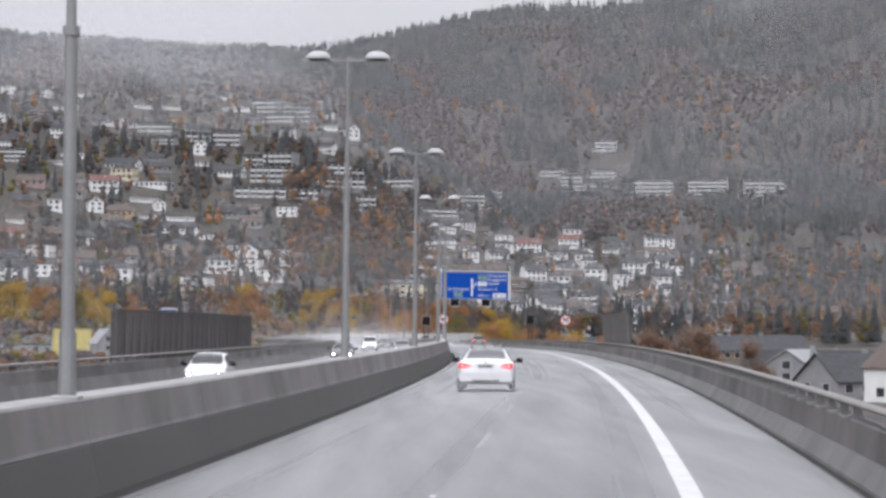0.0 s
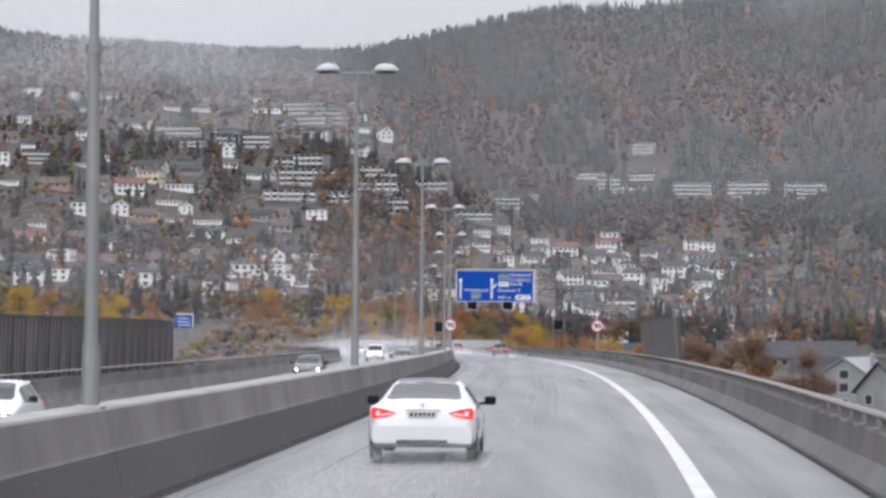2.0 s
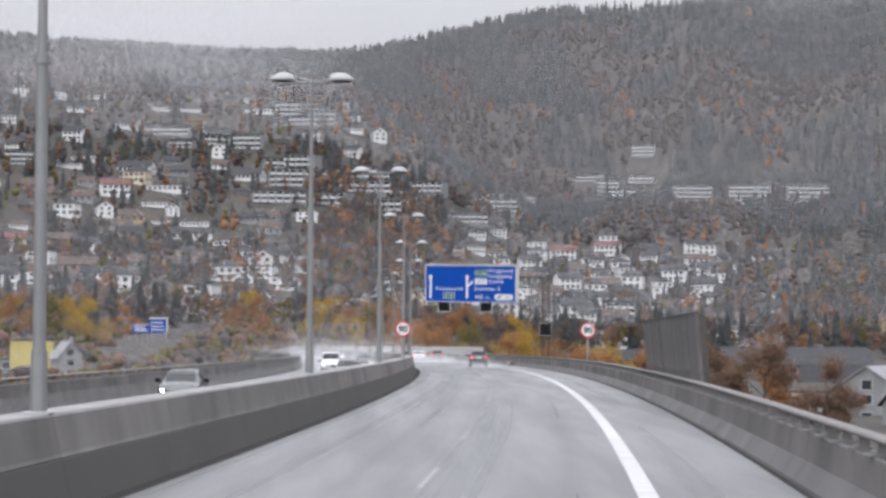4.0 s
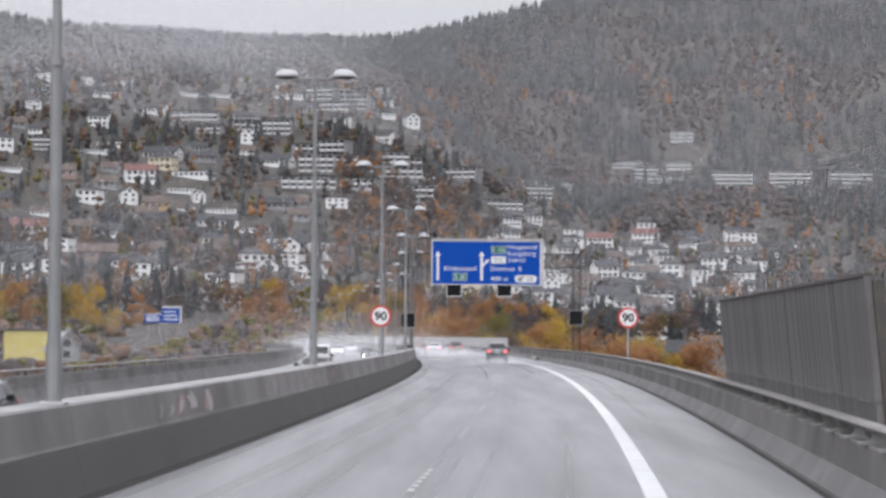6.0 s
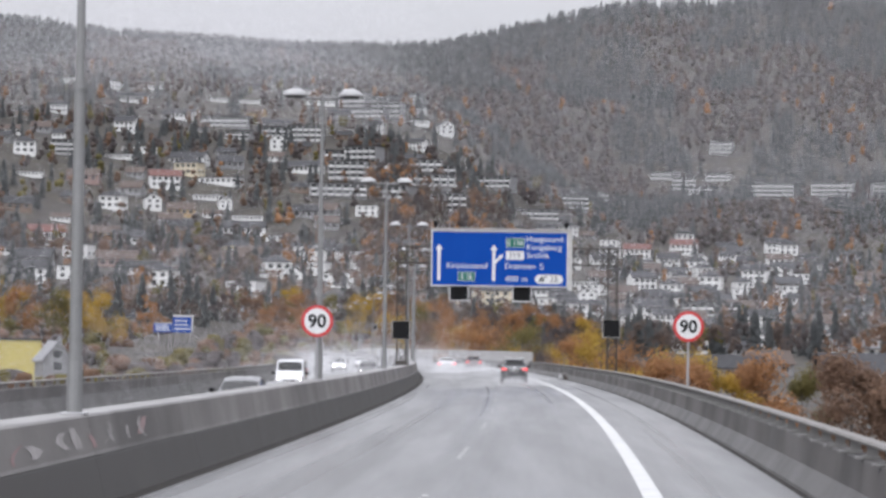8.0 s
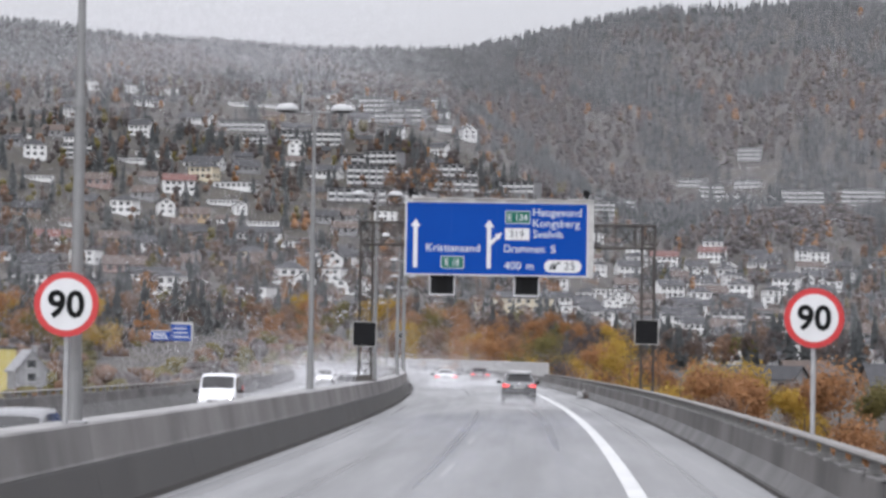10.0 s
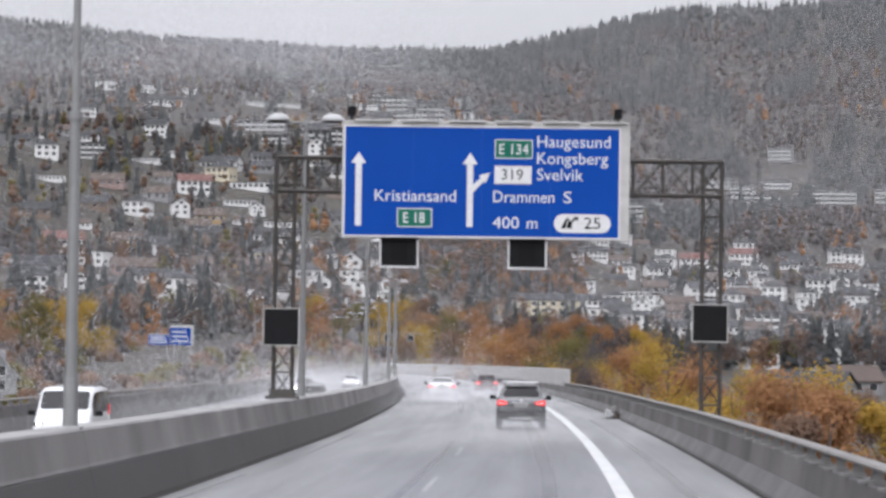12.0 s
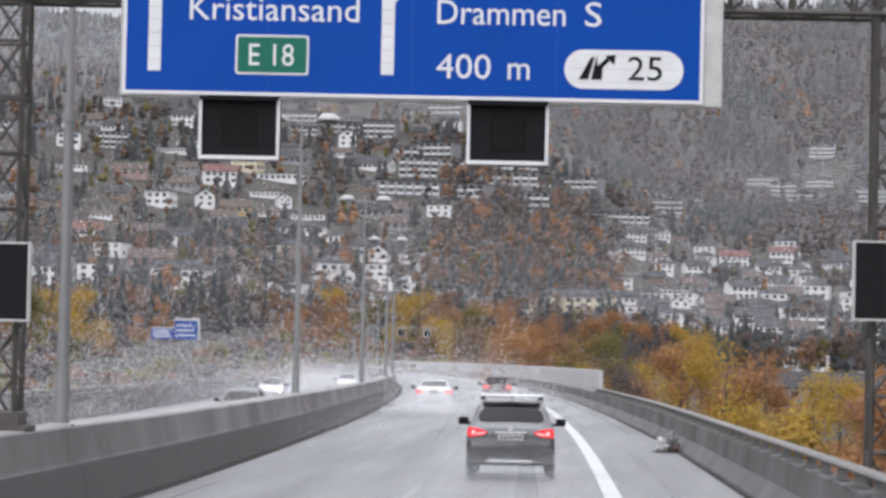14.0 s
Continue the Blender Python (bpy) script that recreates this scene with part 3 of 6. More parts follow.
def letters(body, x, down, width, cap, material, parent, name="lettering", y=-0.016, h=SH, weight=0.0):
    """Lettering whose left end, foot line, width and capital height are given, on a sign's face."""
    ob = text_mesh(body, 1.0, 0.004, material, name, weight=weight)
    co = np.empty(len(ob.data.vertices) * 3)
    ob.data.vertices.foreach_get("co", co)
    co = co.reshape(-1, 3)
    x0, x1 = co[:, 0].min(), co[:, 0].max()
    co[:, 0] = (co[:, 0] - x0) * width / (x1 - x0)
    co[:, 1] *= cap / 0.70
    ob.data.vertices.foreach_set("co", co.ravel())
    ob.data.update()
    bm = bmesh.new()
    bm.from_mesh(ob.data)
    bpy.data.objects.remove(ob)
    # each letter becomes a part of its own; a dot stays with its stem
    left, glyphs = set(bm.verts), []
    while left:
        todo, island = [left.pop()], []
        while todo:
            v = todo.pop()
            island.append(v)
            for e2 in v.link_edges:
                w = e2.other_vert(v)
                if w in left:
                    left.remove(w)
                    todo.append(w)
        a, b = min(v.co.x for v in island), max(v.co.x for v in island)
        for g in glyphs:
            if g[0] < (a + b) / 2 < g[1] or a < (g[0] + g[1]) / 2 < b:
                g[0], g[1] = min(a, g[0]), max(b, g[1])
                g[2].extend(island)
                break
        else:
            glyphs.append([a, b, island])
    for a, b, vs in sorted(glyphs, key=lambda g: g[0]):
        nb, made = bmesh.new(), {}
        for v in vs:
            made[v] = nb.verts.new(v.co - Vector((a, 0, 0)))
        for f in {f for v in vs for f in v.link_faces}:
            nb.faces.new([made[v] for v in f.verts])
        o = part("letter", nb, material, parent)
        o.matrix_local = pose(x + a, y, h - down, 90, 0, 0)
    bm.free()


def plate(name, x0, x1, d0, d1, r, material, parent, y0=-0.019, y1=-0.012, h=SH):
    pts = []
    for cx, cz, a0 in ((x1 - r, h - d0 - r, 0), (x0 + r, h - d0 - r, 90), (x0 + r, h - d1 + r, 180), (x1 - r, h - d1 + r, 270)):
        for k in range(6):
            a = radians(a0 + 18 * k)
            pts.append((cx + r * math.cos(a), cz + r * math.sin(a)))
    return part(name, prism(bmesh.new(), pts, y0, y1), material, parent)


letters("Kristiansand", 0.96, 2.38, 2.50, 0.37, SIGN_WHITE, sign)
letters("Haugesund", 5.95, 0.62, 2.25, 0.37, SIGN_WHITE, sign)
letters("Kongsberg", 5.95, 1.15, 2.18, 0.37, SIGN_WHITE, sign)
letters("Svelvik", 5.95, 1.67, 1.42, 0.37, SIGN_WHITE, sign)
letters("Drammen", 4.61, 2.38, 1.88, 0.37, SIGN_WHITE, sign)
letters("S", 6.78, 2.38, 0.24, 0.37, SIGN_WHITE, sign)
letters("400", 4.61, 3.20, 0.80, 0.37, SIGN_WHITE, sign)
letters("m", 5.66, 3.20, 0.32, 0.37, SIGN_WHITE, sign)
for x0, x1, d0, d1, body, tx, tw in ((1.65, 2.73, 2.60, 3.20, "E 18", 1.85, 0.66), (4.64, 5.81, 0.39, 1.00, "E 134", 4.78, 0.90)):
    plate("route_plate", x0, x1, d0, d1, 0.05, SIGN_WHITE, sign)
    plate("route_field", x0 + 0.03, x1 - 0.03, d0 + 0.03, d1 - 0.03, 0.04, SIGN_GREEN, sign, -0.023, -0.016)
    letters(body, tx, d1 - 0.14, tw, 0.33, SIGN_WHITE, sign, y=-0.026)
plate("route_plate", 4.64, 5.78, 1.22, 1.80, 0.03, SIGN_WHITE, sign)
letters("319", 4.86, 1.66, 0.66, 0.33, SIGN_BLACK, sign, y=-0.022)
for i in range(10):
    for d in (1.25, 1.755):
        bm = bmesh.new()
        box(bm, 4.70 + i * 0.105, 4.75 + i * 0.105, -0.022, -0.017, SH - d - 0.02, SH - d)
        part("route_dash", bm, SIGN_BLACK, sign)
plate("exit_plate", 6.49, 8.23, 2.73, 3.32, 0.28, SIGN_WHITE, sign)
letters("25", 7.42, 3.18, 0.50, 0.36, SIGN_BLACK, sign, y=-0.022)
for pts in (((6.70, 0.32), (6.84, 0.32), (6.93, 0.66), (6.88, 0.66)), ((6.88, 0.32), (7.04, 0.32), (7.05, 0.50), (7.16, 0.62), (7.12, 0.66), (6.97, 0.52), (6.97, 0.66), (6.955, 0.66)), ((7.08, 0.68), (7.24, 0.70), (7.22, 0.54))):
    part("exit_symbol", prism(bmesh.new(), pts, -0.024, -0.018), SIGN_BLACK, sign)
for x in (0.45, 3.89):
    bm = bmesh.new()
    box(bm, x - 0.095, x + 0.095, -0.020, -0.013, SH - 3.17, SH - 1.19)
    part("arrow_shaft", bm, SIGN_WHITE, sign)
    part("arrow_head", prism(bmesh.new(), [(x - 0.23, SH - 1.19), (x + 0.23, SH - 1.19), (x, SH - 0.83)], -0.020, -0.013), SIGN_WHITE, sign)
for x in (0.45, 3.89):
    for i in range(10):
        bm = bmesh.new()
        box(bm, x - 0.096, x + 0.096, -0.0222, -0.0195, SH - 3.0 + i * 0.2, SH - 2.988 + i * 0.2)
        part("slat_joint", bm, FRAME_GREY, sign)
for i in range(3):
    bm = bmesh.new()
    box(bm, 6.56, 8.16, -0.0212, -0.0185, SH - 3.22 + i * 0.2, SH - 3.212 + i * 0.2)
    part("slat_joint", bm, FRAME_GREY, sign)
part("arrow_branch", prism(bmesh.new(), [(3.985, SH - 2.08), (3.985, SH - 1.82), (4.27, SH - 1.58), (4.35, SH - 1.69)], -0.020, -0.013), SIGN_WHITE, sign)
part("arrow_head", prism(bmesh.new(), [(4.15, SH - 1.55), (4.37, SH - 1.78), (4.50, SH - 1.44)], -0.020, -0.013), SIGN_WHITE, sign)


def lane_signal(x):
    e = thing("lane_signal", SIGN_M @ Matrix.Translation((x, 0, -0.97)), "unlit black lane signal with a white rim under the sign", "lane signal", "lane signals under the sign")
    bm = bmesh.new()
    box(bm, -0.60, 0.60, 0.0, 0.26, 0, 0.95, 0.02)
    part("casing", bm, BLACK, e)
    for a, b, c, d in ((-0.60, 0.60, 0.0, 0.06), (-0.60, -0.55, 0.06, 0.90), (0.55, 0.60, 0.06, 0.90)):
        bm = bmesh.new()
        box(bm, a, b, -0.05, 0.0, c, d, 0.01)
        part("rim", bm, SIGN_WHITE, e, "white rim")
    bm = bmesh.new()
    box(bm, -0.26, 0.26, -0.012, 0.0, 0.2, 0.74, 0.01)
    part("display", bm, SIGN_BLACK, e)
    bm = bmesh.new()
    box(bm, -0.58, 0.58, -0.18, 0.0, 0.87, 0.90)
    part("hood", bm, BLACK, e)
    return e


lane_signal(1.73)
lane_signal(5.68)


def square_signal(s, u, h):
    e = thing("square_signal", at_road(s, u, h), "unlit black square message panel on a gantry column", "message panel", "message panels on the gantry columns")
    bm = bmesh.new()
    box(bm, -0.54, 0.54, 0, 0.16, -0.56, 0.56, 0.015)
    part("casing", bm, BLACK, e)
    for a, b, c, d in ((-0.56, 0.56, -0.585, -0.555), (-0.56, 0.56, 0.555, 0.585), (-0.56, -0.53, -0.555, 0.555), (0.53, 0.56, -0.555, 0.555)):
        bm = bmesh.new()
        box(bm, a, b, -0.02, 0.15, c, d)
        part("rim", bm, FRAME_GREY, e)
    bm = bmesh.new()
    box(bm, -0.05, 0.05, 0.16, 0.40, -0.3, 0.3)
    part("bracket", bm, DARKSTEEL, e)


square_signal(43.45, -0.21, 3.39)
square_signal(43.45, 12.98, 3.68)


def gantry_camera(x):
    e = thing("traffic_camera", SIGN_M @ Matrix.Translation((x, 0.1, (SH + 0.17) * 0.975)), "small black traffic camera on top of the sign box", "camera", "cameras on the sign")
    bm = bmesh.new()
    rod(bm, (0, 0, 0), (0, 0, 0.16), 0.04, 0.04, 8)
    part("stem", bm, BLACK, e)
    bm = bmesh.new()
    box(bm, -0.13, 0.13, -0.22, 0.14, 0.14, 0.44, 0.03)
    part("camera_body", bm, BLACK, e)


gantry_camera(0.21)
gantry_camera(8.42)


# ---- speed limit signs ----
def speed_sign(s, u, h, foot):
    e = thing("speed_limit_sign", at_road(s, u, h), "round white 90 speed limit sign with a red ring", "speed sign", "speed limit signs")
    for nm, r, y0, y1, m in (("disc", 0.50, 0.0, 0.03, SIGN_RED), ("white_field", 0.40, -0.006, 0.0, SIGN_WHITE)):
        bm = bmesh.new()
        rod(bm, (0, y0, 0), (0, y1, 0), r, r, 40)
        part(nm, bm, m, e, "red ring" if nm == "disc" else "")
    letters("90", -0.285, 0.19, 0.57, 0.40, SIGN_BLACK, e, y=-0.010, h=0.0, weight=0.028)
    bm = bmesh.new()
    rod(bm, (0, 0.10, foot), (0, 0.10, 0.45), 0.045, 0.045, 10)
    part("post", bm, GALV, e)
    for z in (-0.22, 0.22):
        bm = bmesh.new()
        box(bm, -0.2, 0.2, 0.03, 0.07, z - 0.03, z + 0.03)
        part("clamp", bm, GALV, e)


speed_sign(-44.64, 11.93, 3.05, -3.9)
speed_sign(-48.96, 0.12, 3.02, -1.84)


# ---- noise screens outside the parapets ----
def noise_screen(s0, s1, u, top, lean, boards):
    """A leaning screen; boards: each upright board is a piece of its own, otherwise wide ribbed panels."""
    e = thing("noise_screen", Matrix.Identity(4), "tall grey weathered board noise screen leaning behind the parapet", "noise barrier")
    back = -1 if u > 0 else 1
    r = random.Random(8)

    def leaning(nm, bm, material):
        for v in bm.verts:
            v.co.y += lean * (v.co.z + 1.0) / (top + 1.0)
        me = bpy.data.meshes.new(nm)
        bm.to_mesh(me)
        bm.free()
        me.materials.append(material)
        return me

    def along(nm, w, z0, z1, material):
        bm = bmesh.new()
        k = round((s1 - s0) / 2.4)
        shift = -lean * (z0 + 1.0) / (top + 1.0)
        rows = [[bm.verts.new(P(s0 + (s1 - s0) * i / k, u + shift + du, z)) for du, z in ((-w, z0), (w, z0), (w, z1), (-w, z1))] for i in range(k + 1)]
        for a, b in zip(rows, rows[1:]):
            for q in range(4):
                bm.faces.new((a[q], a[(q + 1) % 4], b[(q + 1) % 4], b[q]))
        bm.faces.new(rows[0])
        bm.faces.new(rows[-1][::-1])
        bmesh.ops.recalc_face_normals(bm, faces=bm.faces)
        part(nm, bm, material, e)

    wide = 0.296 if boards else 2.4
    n = round((s1 - s0) / wide)
    bm = bmesh.new()
    box(bm, -wide / 2 + 0.006, wide / 2 - 0.006, -0.045, 0.045, -1.0, top)
    if not boards:
        for x in (-1.05, -0.35, 0.35, 1.05):
            box(bm, x - 0.03, x + 0.03, -0.09, -0.045, -1.0, top - 0.02)
    piece = leaning("board" if boards else "screen_panel", bm, SCREEN)
    bm = bmesh.new()
    box(bm, -0.07, 0.07, min(0.05 * back, 0.22 * back), max(0.05 * back, 0.22 * back), -1.2, top - 0.05)
    post = leaning("screen_post", bm, DARKSTEEL)
    for i in range(n):
        s = s0 + (s1 - s0) * (i + 0.5) / n
        o = new("board" if boards else "screen_panel", piece)
        o.matrix_world = at_road(s, u + r.uniform(-0.012, 0.012), r.uniform(-0.015, 0.0), 90)
        o.parent = e
    for i in range(round((s1 - s0) / 7.2) + 1):
        o = new("screen_post", post)
        o.matrix_world = at_road(min(s1, s0 + 7.2 * i), u, 0, 90)
        o.parent = e
    along("capping", 0.08, top, top + 0.045, DARKSTEEL)
    along("mid_rail", 0.062, top * 0.42, top * 0.42 + 0.06, SCREEN)


noise_screen(-145.4, -109.9, 12.2, 3.10, 0.40, True)
noise_screen(-205.0, -141.0, -12.0, 3.22, -0.10, False)


# ---- small lane signals far along the bridge ----
far_gantry = thing("signal_gantry", at_road(403, 0, 1.18), "slender grey gantry with lane signals far along the bridge", "gantry")
bm = bmesh.new()
rod(bm, (0, 0, 0), (0, 0, 5.6), 0.09, 0.07, 10)
part("pole", bm, POLE, far_gantry)
bm = bmesh.new()
rod(bm, (0, 0, 5.5), (9.4, 0, 5.5), 0.06, None, 8)
part("cross_beam", bm, POLE, far_gantry)
for u in (3.9, 7.4):
    bm = bmesh.new()
    box(bm, u - 0.52, u + 0.52, -0.16, 0.06, 4.3, 5.34, 0.03)
    sig = part("signal_housing", bm, FRAME_GREY, far_gantry, "pale frame")
    bm = bmesh.new()
    box(bm, u - 0.44, u + 0.44, -0.172, -0.165, 4.38, 5.26)
    part("signal_face", bm, BLACK, sig, "dark unlit face")
    bm = bmesh.new()
    box(bm, u - 0.04, u + 0.04, -0.05, 0.05, 5.3, 5.5)
    part("hanger", bm, POLE, sig)


# ---- houses ----
def window_mesh(w, h):
    bm = bmesh.new()
    # a framed pane set back a little; both faces alike, since a window may face either way
    box(bm, -w / 2 - 0.1, w / 2 + 0.1, -0.06, 0.06, -0.1, h + 0.1)
    bm.normal_update()
    for f in bm.faces:
        f.material_index = 1
    for f in [q for q in bm.faces if abs(q.normal.y) > 0.9]:
        bmesh.ops.inset_region(bm, faces=[f], thickness=0.1, depth=-0.03)
        f.material_index = 0
    me = bpy.data.meshes.new("window")
    bm.to_mesh(me)
    bm.free()
    me.materials.append(WINDOW)
    me.materials.append(TRIM)
    return me


WIN_STD = window_mesh(1.5, 1.3)
WIN_BAND = window_mesh(2.4, 1.5)


def add_windows(parent, w, y, floors, count, pair, frames=True, storey=2.6, base=0.9, turn=0, x=0.0):
    for f in range(floors):
        for i in range(count):
            px = (i + 0.5) / count * w - w / 2
            o = new("window", pair)
            o.parent = parent
            o.matrix_local = (pose(px, y, base + f * storey) if not turn else pose(x, px, base + f * storey, 0, 0, turn))


def house(name, w, d, floors, wall, roof, style, count, label, below=1.6, roof_h=2.7):
    """A house at the origin, its long front towards -y. style: gable (ridge along x), front (gable end to the front), flat, hip."""
    e = thing(name, Matrix.Identity(4), label, "house", "houses on the hillside")
    h = floors * 2.6 + 0.2
    bm = bmesh.new()
    if style == "front":
        prism(bm, [(-w / 2, -below), (w / 2, -below), (w / 2, h), (0, h + roof_h), (-w / 2, h)], -d / 2, d / 2)
    elif style == "gable":
        prism(bm, [(-d / 2, -below), (d / 2, -below), (d / 2, h), (0, h + roof_h), (-d / 2, h)], -w / 2, w / 2)
        bmesh.ops.rotate(bm, verts=bm.verts, cent=(0, 0, 0), matrix=Matrix.Rotation(math.pi / 2, 3, "Z"))
    else:
        box(bm, -w / 2, w / 2, -d / 2, d / 2, -below, h)
    part("wall", bm, WALLS[wall], e)
    bm = bmesh.new()
    o, k = 0.5, roof_h
    if style in ("front", "gable"):
        a, b = (w, d) if style == "front" else (d, w)
        sl = k * o / (a / 2)
        prism(bm, [(-a / 2 - o, h - sl), (0, h + k), (a / 2 + o, h - sl), (a / 2 + o, h - sl + 0.22), (0, h + k + 0.24), (-a / 2 - o, h - sl + 0.22)], -b / 2 - 0.5, b / 2 + 0.5)
        if style == "gable":
            bmesh.ops.rotate(bm, verts=bm.verts, cent=(0, 0, 0), matrix=Matrix.Rotation(math.pi / 2, 3, "Z"))
    elif style == "hip":
        v = [bm.verts.new(c) for c in ((-w / 2 - o, -d / 2 - o, h), (w / 2 + o, -d / 2 - o, h), (w / 2 + o, d / 2 + o, h), (-w / 2 - o, d / 2 + o, h), (-w / 2 + d / 2, 0, h + k), (w / 2 - d / 2, 0, h + k))]
        for f in ((0, 1, 5, 4), (1, 2, 5), (2, 3, 4, 5), (3, 0, 4), (3, 2, 1, 0)):
            bm.faces.new([v[i] for i in f])
    else:
        box(bm, -w / 2 - 0.3, w / 2 + 0.3, -d / 2 - 0.3, d / 2 + 0.3, h, h + 0.35, 0.05)
    part("roof", bm, ROOFS[roof], e)
    if style != "flat":
        bm = bmesh.new()
        box(bm, w * 0.18, w * 0.18 + 0.7, 0.3, 1.0, h + roof_h * 0.4, h + roof_h + 0.9, 0.03)
        part("chimney", bm, WALLS["grey"], e)
    add_windows(e, w * 0.92, -d / 2 - 0.02, floors, count, WIN_STD)
    add_windows(e, d * 0.9, 0, 1, 2, WIN_STD, turn=90, x=w / 2 + 0.02)
    add_windows(e, d * 0.9, 0, 1, 2, WIN_STD, turn=90, x=-w / 2 - 0.02)
    if style == "front":
        o = new("window", WIN_STD)
        o.parent = e
        o.matrix_local = pose(0, -d / 2 - 0.02, h + 0.2)
    return e


def terrace_block(name, w, floors, label, step=0.0, wall="grey"):
    """A block of flats with pale balcony fronts, each storey set back by step."""
    e = thing(name, Matrix.Identity(4), label, "apartment block", "apartment blocks on the hillside")
    d = 11.0
    for f in range(floors):
        y = -d / 2 + f * step
        bm = bmesh.new()
        box(bm, -w / 2, w / 2, y, d / 2 + floors * step, f * 2.8 - (3.0 if f == 0 else 0), f * 2.8 + 2.8)
        part("storey", bm, WALLS[wall], e)
        n = max(3, round(w / 3.6))
        add_windows(e, w, y - 0.02, 1, n, WIN_BAND, frames=False, base=f * 2.8 + 0.9)
        for i in range(n):
            bm = bmesh.new()
            cx = (i + 0.5) / n * w - w / 2
            box(bm, cx - w / n * 0.36, cx + w / n * 0.36, y - 1.5, y - 0.01, f * 2.8 - 0.1, f * 2.8 + 0.1)
            box(bm, cx - w / n * 0.36, cx + w / n * 0.36, y - 1.5, y - 1.4, f * 2.8 + 0.1, f * 2.8 + 0.80)
            part("balcony", bm, TRIM, e)
    bm = bmesh.new()
    box(bm, -w / 2 - 0.4, w / 2 + 0.4, -d / 2 + (floors - 1) * step - 0.8, d / 2 + floors * step + 0.4, floors * 2.8, floors * 2.8 + 0.4)
    part("roof", bm, ROOFS["slate"], e)
    return e


PROTO = {
    "white": [house("house", 11, 8, 2, "white", "slate", "gable", 4, "white timber house with a dark grey gabled roof"),
              house("house", 10, 8.5, 2, "white", "slate", "hip", 3, "white house with a dark hipped roof"),
              house("house", 13, 8, 1, "white", "brown", "gable", 4, "low white house with a brown gabled roof")],
    "gable": [house("house", 8.5, 10, 2, "white", "slate", "front", 2, "white house with its gable end facing the river")],
    "red": [house("house", 14, 9, 2, "white", "red", "gable", 5, "white house with a red tiled roof")],
    "flat": [house("house", 12, 9, 2, "white", "slate", "flat", 3, "white box-shaped house with a flat roof")],
    "grey": [house("house", 12, 8, 1, "grey", "slate", "gable", 4, "grey timber house with a dark roof"),
             house("house", 10, 8, 1, "grey", "brown", "gable", 3, "low grey house with a dark brown roof"),
             house("house", 11, 8, 1, "brown", "slate", "gable", 3, "dark brown timber house with a slate roof")],
    "pink": [house("house", 14, 8, 1, "pink", "brown", "gable", 4, "faded red house with a brown roof"),
             house("house", 12, 8, 2, "cream", "slate", "hip", 4, "cream house with a dark hipped roof")],
    "brown": [house("house", 12, 8, 1, "ochre", "brown", "gable", 4, "ochre timber house with a brown roof")],
    "long": [house("row_house", 20, 8, 1, "white", "slate", "flat", 7, "long low white row house with a dark flat roof"),
             house("row_house", 18, 8, 1, "white", "slate", "gable", 7, "long white row house with a dark roof")],
    "block": [terrace_block("apartment_block", 18, 2, "stepped grey terrace block with white balcony fronts", 2.0),
              terrace_block("apartment_block", 17, 3, "grey block of flats with white balcony fronts"),
              terrace_block("apartment_block", 26, 2, "low grey terrace block with white balcony fronts", 1.5)],
    "tower": [terrace_block("apartment_block", 27, 5, "pale five-storey block of flats with balconies", 0.0, "grey")],
}
used_proto = set()


def put_house(kind, x, y, w=0, turn=None, i=0):
    group = PROTO[kind]
    src = group[i % len(group)]
    turn = random.uniform(-22, 22) if turn is None else turn
    k = 1.0
    if w:
        k = max(0.75, min(1.25, w / max(8.5, src.children[0].dimensions.x)))
    m = pose(x, y, ground_z(x, y), 0, 0, turn) @ Matrix.Scale(k, 4)
    if src not in used_proto:
        used_proto.add(src)
        src.matrix_world = m
        return src
    src_scale = src.scale.copy()
    src.scale = (k, k, k)
    o = copy_thing(src, pose(x, y, ground_z(x, y), 0, 0, turn))
    src.scale = src_scale
    return o


